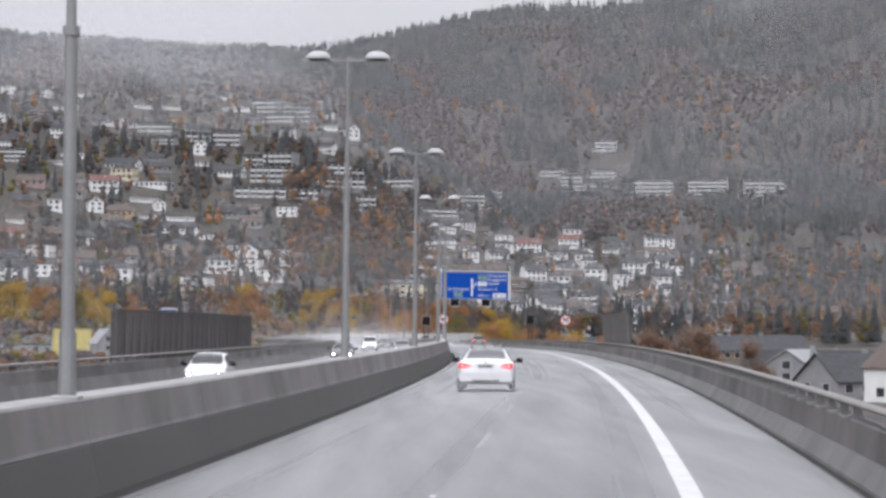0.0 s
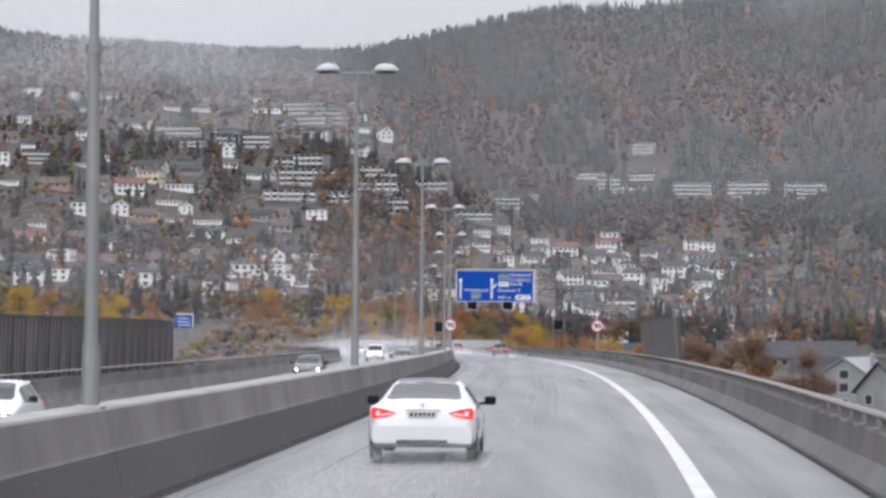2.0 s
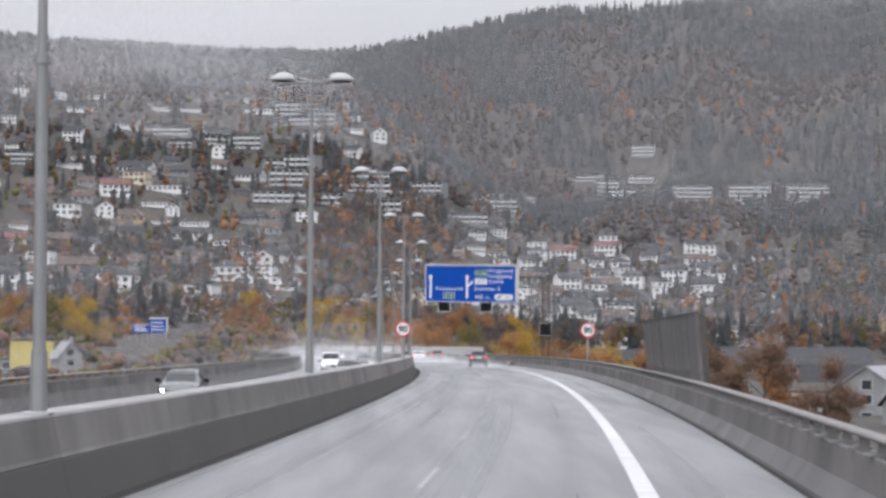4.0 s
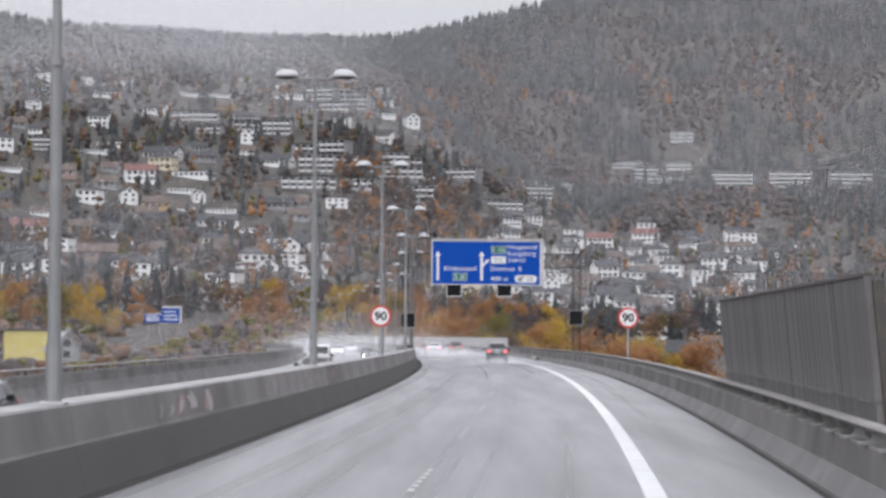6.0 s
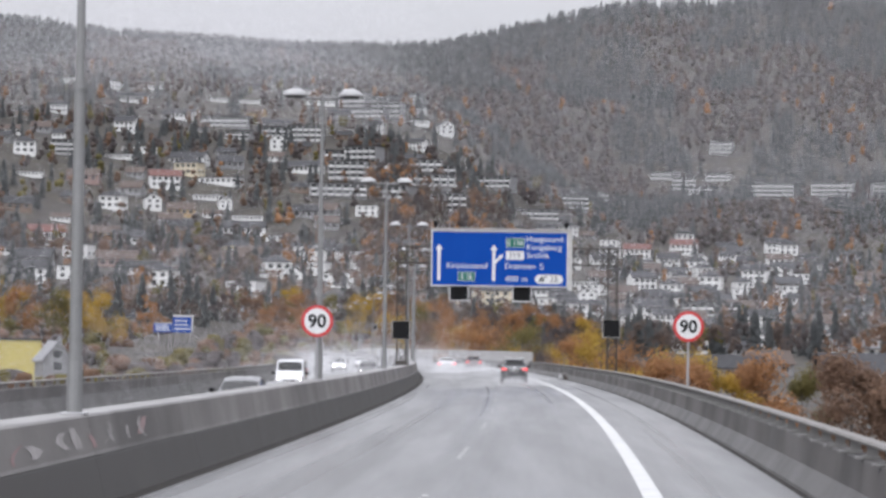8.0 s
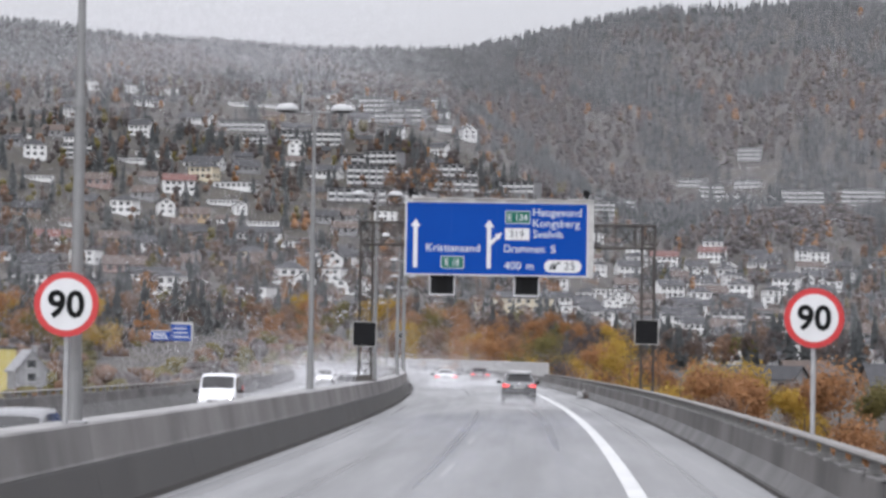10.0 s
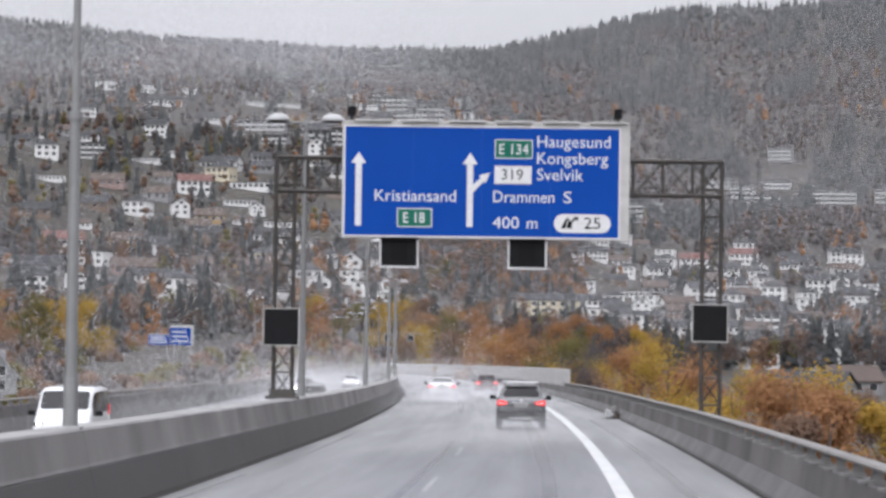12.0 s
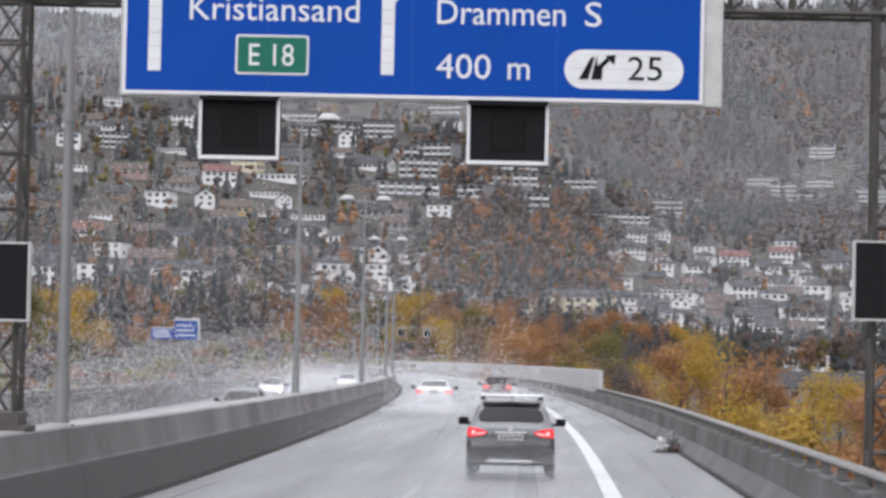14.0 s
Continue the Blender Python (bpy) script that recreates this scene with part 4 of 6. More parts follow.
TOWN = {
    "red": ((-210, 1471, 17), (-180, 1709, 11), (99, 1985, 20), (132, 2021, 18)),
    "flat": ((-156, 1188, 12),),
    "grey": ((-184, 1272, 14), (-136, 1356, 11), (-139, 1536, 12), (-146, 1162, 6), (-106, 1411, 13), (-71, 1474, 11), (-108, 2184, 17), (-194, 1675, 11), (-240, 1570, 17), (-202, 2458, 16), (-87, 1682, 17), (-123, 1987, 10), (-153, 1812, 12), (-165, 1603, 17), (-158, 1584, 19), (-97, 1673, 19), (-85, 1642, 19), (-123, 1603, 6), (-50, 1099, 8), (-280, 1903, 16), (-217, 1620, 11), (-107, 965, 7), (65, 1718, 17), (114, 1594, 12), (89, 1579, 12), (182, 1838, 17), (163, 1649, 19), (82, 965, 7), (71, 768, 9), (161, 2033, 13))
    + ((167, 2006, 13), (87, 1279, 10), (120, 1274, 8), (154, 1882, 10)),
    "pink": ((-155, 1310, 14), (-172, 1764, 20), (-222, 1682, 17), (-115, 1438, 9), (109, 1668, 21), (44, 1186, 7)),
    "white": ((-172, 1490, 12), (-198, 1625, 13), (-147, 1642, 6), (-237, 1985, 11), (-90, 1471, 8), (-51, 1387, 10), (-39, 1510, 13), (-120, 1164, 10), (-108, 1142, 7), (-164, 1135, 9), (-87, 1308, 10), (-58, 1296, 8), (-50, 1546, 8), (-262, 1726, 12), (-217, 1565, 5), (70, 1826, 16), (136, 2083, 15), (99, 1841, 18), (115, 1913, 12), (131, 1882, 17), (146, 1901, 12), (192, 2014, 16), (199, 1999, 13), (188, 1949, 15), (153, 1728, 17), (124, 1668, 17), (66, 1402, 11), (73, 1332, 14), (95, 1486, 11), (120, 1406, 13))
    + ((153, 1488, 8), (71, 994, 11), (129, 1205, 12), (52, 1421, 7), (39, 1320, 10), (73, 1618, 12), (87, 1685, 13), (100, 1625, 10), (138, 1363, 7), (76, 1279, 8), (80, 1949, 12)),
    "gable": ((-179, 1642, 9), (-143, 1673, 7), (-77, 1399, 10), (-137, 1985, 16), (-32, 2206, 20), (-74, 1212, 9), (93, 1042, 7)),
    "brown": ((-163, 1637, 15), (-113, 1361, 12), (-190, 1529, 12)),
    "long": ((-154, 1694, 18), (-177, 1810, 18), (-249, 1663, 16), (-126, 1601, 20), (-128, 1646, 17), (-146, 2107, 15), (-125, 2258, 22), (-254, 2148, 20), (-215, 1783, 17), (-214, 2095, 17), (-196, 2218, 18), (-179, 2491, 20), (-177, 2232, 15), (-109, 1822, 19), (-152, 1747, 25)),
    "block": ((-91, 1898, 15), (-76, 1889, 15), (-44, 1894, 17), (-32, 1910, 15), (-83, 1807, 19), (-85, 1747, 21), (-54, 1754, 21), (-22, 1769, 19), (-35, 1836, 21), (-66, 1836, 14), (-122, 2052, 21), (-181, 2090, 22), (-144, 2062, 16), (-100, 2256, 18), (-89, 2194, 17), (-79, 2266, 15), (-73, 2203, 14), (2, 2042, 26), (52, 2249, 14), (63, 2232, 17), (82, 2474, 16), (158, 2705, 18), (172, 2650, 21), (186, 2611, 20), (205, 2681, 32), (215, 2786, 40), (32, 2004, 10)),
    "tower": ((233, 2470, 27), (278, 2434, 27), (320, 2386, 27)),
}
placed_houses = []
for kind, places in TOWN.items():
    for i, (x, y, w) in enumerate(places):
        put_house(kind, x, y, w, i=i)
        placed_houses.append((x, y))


def free_spot(x, y, gap):
    return all((x - a) ** 2 + ((y - b) / LONG) ** 2 > gap * gap for a, b in placed_houses)


# the many other houses along the hillside streets
rng = random.Random(5)
for i in range(900):
    az = rng.uniform(-27, 17)
    left = az < 3
    d = rng.uniform(1032, 2424 if left else 2064)
    if left and d > 1920 and az > -3:
        continue
    x, y = oval(az, d)
    if (-4 < az < 4 and d < 1440) or (-5 < az < 2.5 and 1440 < d < 1848) or not free_spot(x, y, 19):
        continue
    kind = rng.choice(["white", "white", "grey", "grey", "grey", "grey", "flat", "brown", "long"] + (["block", "long", "grey"] if d > 1728 and left else []))
    put_house(kind, x, y, 0, rng.uniform(-25, 25), i=rng.randrange(6))
    placed_houses.append((x, y))
    if len(placed_houses) > 265:
        break
# the close rows of white houses on the slope right of the gantry
for i in range(500):
    az, d = rng.uniform(1.6, 13.5), rng.uniform(1128, 2040)
    x, y = oval(az, d)
    if not free_spot(x, y, 15.5):
        continue
    put_house(rng.choice(["white", "white", "white", "flat", "grey", "gable"]), x, y, 0, rng.uniform(-18, 18), i=rng.randrange(2))
    placed_houses.append((x, y))
    if len(placed_houses) > 315:
        break


# ---- woods and trees ----
def stamp(name, shapes, spots, material, label, category, smooth=False):
    """Many copies of a few small shapes in one mesh. spots: x, y, z, size, height factor, turn, shape."""
    vs, fs, base = [], [], 0
    for x, y, z, k, kh, a, i in spots:
        v, f = shapes[i % len(shapes)]
        c, s = math.cos(a), math.sin(a)
        w = np.empty_like(v)
        w[:, 0] = x + k * (v[:, 0] * c - v[:, 1] * s)
        w[:, 1] = y + k * (v[:, 0] * s + v[:, 1] * c)
        w[:, 2] = z + k * kh * v[:, 2]
        vs.append(w)
        fs.append(f + base)
        base += len(v)
    v, f = np.concatenate(vs), np.concatenate(fs)
    me = bpy.data.meshes.new(name)
    n, k = f.shape
    me.vertices.add(len(v))
    me.vertices.foreach_set("co", v.ravel())
    me.loops.add(n * k)
    me.loops.foreach_set("vertex_index", f.ravel().astype(np.int32))
    me.polygons.add(n)
    me.polygons.foreach_set("loop_start", np.arange(0, n * k, k, dtype=np.int32))
    if smooth:
        me.polygons.foreach_set("use_smooth", [True] * n)
    me.update(calc_edges=True)
    me.materials.append(material)
    return tagged(new(name, me), label, category, kind="stuff") if label else new(name, me)


def spruce_shape(seed, layers=5, sides=6):
    r = random.Random(seed)
    v, f = [], []
    for i in range(layers):
        z0, z1 = 0.10 + 0.82 * i / layers, 0.10 + 0.82 * (i + 1.9) / layers
        rad = 0.19 * (1 - i / (layers + 0.6)) + 0.02
        top = len(v)
        v.append((r.uniform(-0.01, 0.01), r.uniform(-0.01, 0.01), min(1.0, z1)))
        for k in range(sides):
            a = math.tau * (k + 0.5 * (i % 2)) / sides
            q = rad * r.uniform(0.45, 1.25)
            v.append((q * math.cos(a), q * math.sin(a), z0 + r.uniform(-0.04, 0.03)))
        for k in range(sides):
            f.append((top, top + 1 + k, top + 1 + (k + 1) % sides))
    return np.array(v), np.array(f)


def crown_shape(seed, leaves, leaf, low=0.22, wide=0.36, hollow=0.45):
    """Small leaf patches thrown round several limbs' ends: an uneven crown with gaps, 1 high."""
    r = random.Random(seed)
    lobes = []
    for i in range(11):
        a, z = r.uniform(0, math.tau), r.uniform(low + 0.10, 0.88)
        q = wide * math.sin(math.pi * min(1, (z - low) / (1.02 - low)) ** 0.75) * r.uniform(0.35, 0.85)
        lobes.append((q * math.cos(a), q * math.sin(a), z, r.uniform(0.09, 0.19)))
    v, f = [], []
    for i in range(leaves):
        cx, cy, cz, cr = lobes[r.randrange(len(lobes))]
        d = Vector((r.gauss(0, 1), r.gauss(0, 1), r.gauss(0, 0.85))).normalized() * cr * r.uniform(hollow, 1.08)
        p = Vector((cx, cy, cz)) + d
        n = (d.normalized() + Vector((r.uniform(-0.8, 0.8), r.uniform(-0.8, 0.8), r.uniform(-0.3, 0.9)))).normalized()
        t = n.orthogonal().normalized()
        b = n.cross(t)
        a0 = r.uniform(0, math.tau)
        k = len(v)
        for j in range(3):
            a = a0 + j * math.tau / 3
            v.append(tuple(p + (t * math.cos(a) + b * math.sin(a)) * leaf * r.uniform(0.6, 1.3)))
        f.append((k, k + 1, k + 2))
    return np.array(v), np.array(f)


def lump_crown(seed, lumps, low=0.14, wide=0.30):
    """A far crown: several rough lumps run together, its outline uneven, 1 high."""
    r = random.Random(seed)
    bm = bmesh.new()
    for i in range(lumps):
        z = low + (0.92 - low) * (i + r.uniform(0.2, 0.8)) / lumps
        k = wide * r.uniform(0.55, 0.85) * (1.15 - 0.55 * z)
        a, q = r.uniform(0, math.tau), wide * r.uniform(0.15, 0.55) * (1.1 - 0.7 * z)
        made = bmesh.ops.create_icosphere(bm, subdivisions=1, radius=1.0)
        for v in made["verts"]:
            p = v.co * r.uniform(0.62, 1.25)
            v.co = (q * math.cos(a) + p.x * k, q * math.sin(a) + p.y * k, min(1.0, z + p.z * k * 0.95))
    bm.verts.index_update()
    shape = np.array([tuple(v.co) for v in bm.verts]), np.array([[v.index for v in f.verts] for f in bm.faces])
    bm.free()
    return shape


SPRUCE = [spruce_shape(i % 5) for i in range(10)] + [spruce_shape(60 + i, 11, 9) for i in range(5)]
CROWN_FAR = [lump_crown(20 + i, 3) for i in range(10)] + [crown_shape(40 + i, 150, 0.055) for i in range(5)]
rng = random.Random(11)
spots = {k: [] for k in ("spruce", "bare", "copper", "rust", "olive", "orange")}
# the wood on the upper hill
for i in range(14600):
    az = rng.uniform(-28, 26)
    left = az < 1
    d = math.sqrt(rng.uniform(2064 ** 2, 4128 ** 2))
    low = 2364 + 96 * math.sin(az * 1.7) if left else 2112 + 60 * math.sin(az * 2.3)
    if d < low:
        continue
    x, y = oval(az, d)
    if not free_spot(x, y, 14) or any(abs(x - a) < 20 and 0 < b - y < 108 for a, b in placed_houses[:150] if b > 2160):
        continue
    n1 = noise.noise(Vector((x / 130, y / 312, 2.0)))
    n2 = noise.noise(Vector((x / 60, y / 144, 7.0)))
    if n1 + 0.6 * n2 + (0.15 if d > 3240 else 0) > 0.02 or (d > 3552 and rng.random() < 0.8):
        kind, size = "spruce", rng.uniform(13, 22)
    else:
        kind, size = rng.choice(["bare", "bare", "bare", "bare", "copper", "copper"]), rng.uniform(10, 16)
        if n2 < -0.33 and rng.random() < 0.10:
            kind = "orange"
    spots[kind].append((x, y, ground_z(x, y) - 0.6, size, 1.0, rng.uniform(0, 6.28), rng.randrange(5)))
# trees between the houses
for i in range(9000):
    az, d = rng.uniform(-30, 24), rng.uniform(912, 2544)
    x, y = oval(az, d)
    n1 = noise.noise(Vector((x / 90, y / 216, 4.0)))
    if rng.random() > (0.62 if not (1.5 < az < 14 and d > 1128) else 0.40) + 0.9 * n1 or not free_spot(x, y + 10, 10):
        continue
    kind = rng.choice(["spruce"] * 7 + ["bare"] * 4 + ["copper"] * 4 + ["rust"] * 3 + ["olive", "orange"])
    size = rng.uniform(7, 13) if kind != "spruce" else rng.uniform(9, 17)
    # nothing tall straight before a house front
    if any(abs(x - a) < 8 and 0 < b - y < 36 for a, b in placed_houses[:150]):
        size *= 0.5
    spots[kind].append((x, y, ground_z(x, y) - 0.4, size, 1.0, rng.uniform(0, 6.28), rng.randrange(5) + (10 if d < 1536 else 0)))
# the rust-brown grove above the middle of the town
for i in range(420):
    az, d = rng.uniform(-5.2, 2.2), rng.uniform(1416, 1860)
    x, y = oval(az, d)
    if not free_spot(x, y, 9):
        continue
    kind = rng.choice(["copper", "rust", "bare", "copper", "bare", "copper", "orange"])
    spots[kind].append((x, y, ground_z(x, y) - 0.4, rng.uniform(9, 15), 1.0, rng.uniform(0, 6.28), rng.randrange(5) + 10))
WORDS = {"spruce": "dark spruce wood on the misty hillside", "bare": "bare grey-brown broadleaf trees on the hillside", "copper": "copper-leaved autumn trees on the hillside",
         "rust": "rust-brown autumn trees among the houses", "olive": "fading olive-green trees among the houses", "orange": "orange autumn trees on the hillside"}
# bare, copper and spruce carry haze in their base colour
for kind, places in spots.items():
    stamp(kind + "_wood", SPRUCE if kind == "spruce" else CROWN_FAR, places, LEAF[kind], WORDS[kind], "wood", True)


def tree(x, y, height, kind, seed, label, wide=0.36, z=None, fine=False, leaves=5000, leaf=0.0110, low=0.16):
    z = ground_z(x, y) if z is None else z
    e = thing("tree", pose(x, y, z - 0.2, 0, 0, seed * 47 % 360), label, "tree", "autumn trees below the bridge")
    r = random.Random(seed)
    bm = bmesh.new()
    k = height * 0.016
    rod(bm, (0, 0, 0), (0.02 * height, 0, height * 0.35), k, k * 0.7, 8)
    rod(bm, (0.02 * height, 0, height * 0.34), (0.01 * height, 0.02 * height, height * 0.9), k * 0.7, k * 0.12, 6)
    part("trunk", bm, BARK, e)
    for i in range(5):
        bm = bmesh.new()
        a, z0 = r.uniform(0, math.tau), r.uniform(0.22, 0.7) * height
        q = height * wide * r.uniform(0.5, 0.95)
        p1 = (0.015 * height, 0.01 * height, z0)
        p2 = (q * math.cos(a) * 0.6, q * math.sin(a) * 0.6, z0 + height * r.uniform(0.08, 0.16))
        p3 = (q * math.cos(a), q * math.sin(a), z0 + height * r.uniform(0.16, 0.28))
        rod(bm, p1, p2, k * 0.36, k * 0.22, 5)
        rod(bm, p2, p3, k * 0.22, k * 0.06, 5)
        part("limb", bm, BARK, e)
    shape = crown_shape(100 + seed % 9, (leaves if fine else 2300) if kind != "bare" else 2400, leaf if fine else 0.018, low, wide, 0.3)
    ob = stamp("crown", [shape], [(0, 0, 0, height, 1.0, 0.0, 0)], LEAF[kind], "", "")
    ob.parent = e
    return e


rng = random.Random(21)
# the row right of the bridge
ROW = ("yellow", "orange", "yellow", "bare", "orange", "rust", "olive", "orange", "yellow", "orange", "rust")
for i in range(34):
    s = 192 + i * 12.5 + rng.uniform(-5, 5)
    u = 17 + (i % 3) * 7 + rng.uniform(-2, 2) + max(0, (288 - s)) * 0.0417
    p = P(s, u)
    kind = ROW[i % len(ROW)]
    tree(p.x, p.y, rng.uniform(9.5, 13.5) + max(0, min(3.5, (s - 360) * 0.0208)), kind, i, {"yellow": "yellow autumn birch beside the bridge", "orange": "orange autumn tree beside the bridge", "olive": "olive-yellow autumn tree beside the bridge", "bare": "nearly bare brown tree beside the bridge", "rust": "rust-coloured autumn tree beside the bridge"}[kind], fine=True)
# bushy orange trees close to the parapet near the gantry, and the brown ones further out
for i, (s, u, h, kind) in enumerate(((100, 21.5, 10.8, "orange"), (112, 23.5, 10.2, "orange"), (88, 21.5, 9.6, "rust"), (126, 25, 10.6, "yellow"), (91, 28, 11.0, "orange"), (158, 24, 9.6, "yellow"), (127, 24, 8.6, "orange"), (202, 33, 8.2, "orange"), (190, 38, 9.0, "rust"), (79, 33, 11.5, "rust"), (62, 36, 12.0, "rust"), (125, 30, 9.5, "yellow"), (144, 38, 9.0, "olive"), (96, 48, 10, "rust"), (158, 52, 9, "orange"))):
    p = P(s, u)
    tree(p.x, p.y, h, kind, 50 + i, "bushy autumn tree below the parapet", 0.42, fine=True, leaves=9000, leaf=0.0152, low=0.04)
# yellow trees beyond the oncoming carriageway
for i in range(22):
    x, y = -88 - i * 5.4 + rng.uniform(-2, 2), 773 + (i % 2) * 31 + rng.uniform(-10, 10)
    kind = ("yellow", "yellow", "olive", "yellow", "orange")[i % 5]
    tree(x, y, rng.uniform(13.5, 17), kind, 80 + i, "broad yellow autumn tree beyond the bridge", 0.42)
# trees standing in front of the town
for i in range(26):
    az, d = rng.uniform(-9, 6), rng.uniform(792, 1032)
    x, y = oval(az, d)
    kind = ("orange", "orange", "bare", "yellow", "rust")[i % 5]
    tree(x, y, rng.uniform(9, 15), kind, 120 + i, "rust-brown autumn tree in front of the town", 0.40)
# low trees and scrub on the flat beyond the oncoming carriageway
for i in range(44):
    x, y = rng.uniform(-175, -28), rng.uniform(612, 960)
    if not free_spot(x, y, 9) or (y < 720 and x > -110) or (abs(x + 70) < 17 and y < 821):
        continue
    kind = ("rust", "bare", "olive", "bare", "orange", "rust")[i % 6]
    tree(x, y, rng.uniform(6, 10), kind, 160 + i, "low brown autumn tree beyond the bridge", 0.42)

# scrub on the flat below the oncoming carriageway
SCRUB = [lump_crown(300 + i, 6, 0.05, 0.62) for i in range(6)]
for kind, label in (("olive", "low olive-green scrub on the flat below the bridge"), ("rust", "low rust-brown scrub on the flat below the bridge"), ("bare", "bare grey-brown scrub on the flat below the bridge")):
    places = []
    for i in range(330):
        x, y = rng.uniform(-190, -14), rng.uniform(430, 880)
        near = (abs(x + 73) < 12 and y > 696) or any(abs(x - a) < 9 and abs(y - b) < 24 for a, b in ((-98, 629), (-116, 619), (-83, 607), (-73, 586)))
        if not near:
            places.append((x, y, ground_z(x, y) - 0.3, rng.uniform(2.6, 5.2), 1.0, rng.uniform(0, 6.28), rng.randrange(6)))
    stamp(kind + "_scrub", SCRUB, places, LEAF[kind], label, "scrub", True)


# ---- vehicles ----
CAR_PAINT = {
    "graphite": mat("paint_graphite", (0.10, 0.10, 0.105), 0.25, (0.085, 0.085, 0.09), 1.5, metal=0.4, coat=0.6),
    "white": mat("paint_white", (0.66, 0.66, 0.67), 0.25, (0.60, 0.60, 0.61), 1.5, coat=0.6),
    "black": mat("paint_black", (0.03, 0.03, 0.032), 0.25, (0.025, 0.025, 0.027), 1.5, coat=0.6),
    "wine": mat("paint_dark_red", (0.10, 0.035, 0.04), 0.25, (0.085, 0.03, 0.035), 1.5, coat=0.6),
}
CAR_GLASS = mat("tinted_car_glass", (0.012, 0.012, 0.013), 0.12, (0.02, 0.02, 0.022), 1.0, spec=0.25)
CLADDING = mat("wet_dark_plastic", (0.05, 0.05, 0.052), 0.45, (0.07, 0.07, 0.072), 4.0)
TYRE = mat("tyre_rubber", (0.02, 0.02, 0.02), 0.7)
RIM = mat("alloy_rim", (0.40, 0.40, 0.41), 0.35, metal=0.8)
SILVER = mat("brushed_silver", (0.62, 0.62, 0.63), 0.35, (0.5, 0.5, 0.51), 5.0, metal=0.7)
PLATE = mat("number_plate", (0.62, 0.62, 0.60), 0.4)
TAIL = glow("lit_tail_light", (0.85, 0.03, 0.04), 0.42)
TAIL_CORE = glow("tail_light_core", (1.0, 0.22, 0.20), 2.0)
HEAD = glow("lit_headlight", (1.0, 0.96, 0.88), 14.0)

# y from the rear, half width, underside, shoulder, top, half width of the top
SHAPES = {
    "suv": ((0.0, .80, .40, .72, .77, .72), (.06, .88, .32, .98, 1.01, .80), (.18, .905, .28, 1.05, 1.09, .80), (.45, .905, .26, 1.07, 1.42, .675), (.62, .905, .26, 1.07, 1.55, .63), (1.2, .905, .26, 1.05, 1.59, .63),
            (2.2, .905, .25, 1.01, 1.58, .63), (2.75, .905, .25, .99, 1.44, .66), (3.25, .90, .25, .97, 1.08, .78), (3.9, .88, .27, .90, .97, .74), (4.25, .80, .31, .72, .80, .66), (4.38, .68, .38, .60, .64, .58)),
    "liftback": ((0.0, .80, .42, .68, .73, .70), (.08, .92, .32, .92, .96, .80), (.25, .97, .26, 1.0, 1.05, .80), (.9, .98, .22, .98, 1.17, .74), (1.7, .98, .20, .96, 1.38, .64), (2.4, .98, .20, .94, 1.44, .62),
                 (2.9, .98, .20, .92, 1.42, .62), (3.4, .97, .20, .90, 1.22, .68), (3.85, .96, .20, .88, .98, .76), (4.5, .93, .22, .80, .86, .72), (4.85, .82, .28, .66, .70, .60), (4.97, .66, .36, .54, .58, .50)),
    "hatch": ((0.0, .74, .42, .70, .74, .66), (.06, .82, .32, .92, .96, .74), (.16, .86, .28, .98, 1.02, .74), (.45, .87, .25, 1.0, 1.36, .62), (.65, .87, .24, 1.0, 1.46, .58), (1.3, .87, .24, .98, 1.50, .58),
              (2.1, .87, .24, .95, 1.46, .58), (2.6, .87, .24, .93, 1.30, .62), (3.05, .86, .24, .92, 1.02, .72), (3.7, .84, .26, .84, .90, .70), (4.0, .76, .31, .68, .74, .62), (4.12, .64, .38, .58, .62, .54)),
    "van": ((0.0, .86, .40, 1.0, 1.86, .78), (.15, .94, .32, 1.06, 1.93, .82), (1.6, .95, .28, 1.06, 1.96, .83), (3.1, .95, .28, 1.05, 1.94, .82), (3.6, .95, .28, 1.03, 1.84, .80), (4.2, .94, .30, 1.0, 1.22, .84),
            (4.65, .92, .32, .86, 1.0, .82), (4.88, .84, .38, .72, .76, .74)),
}


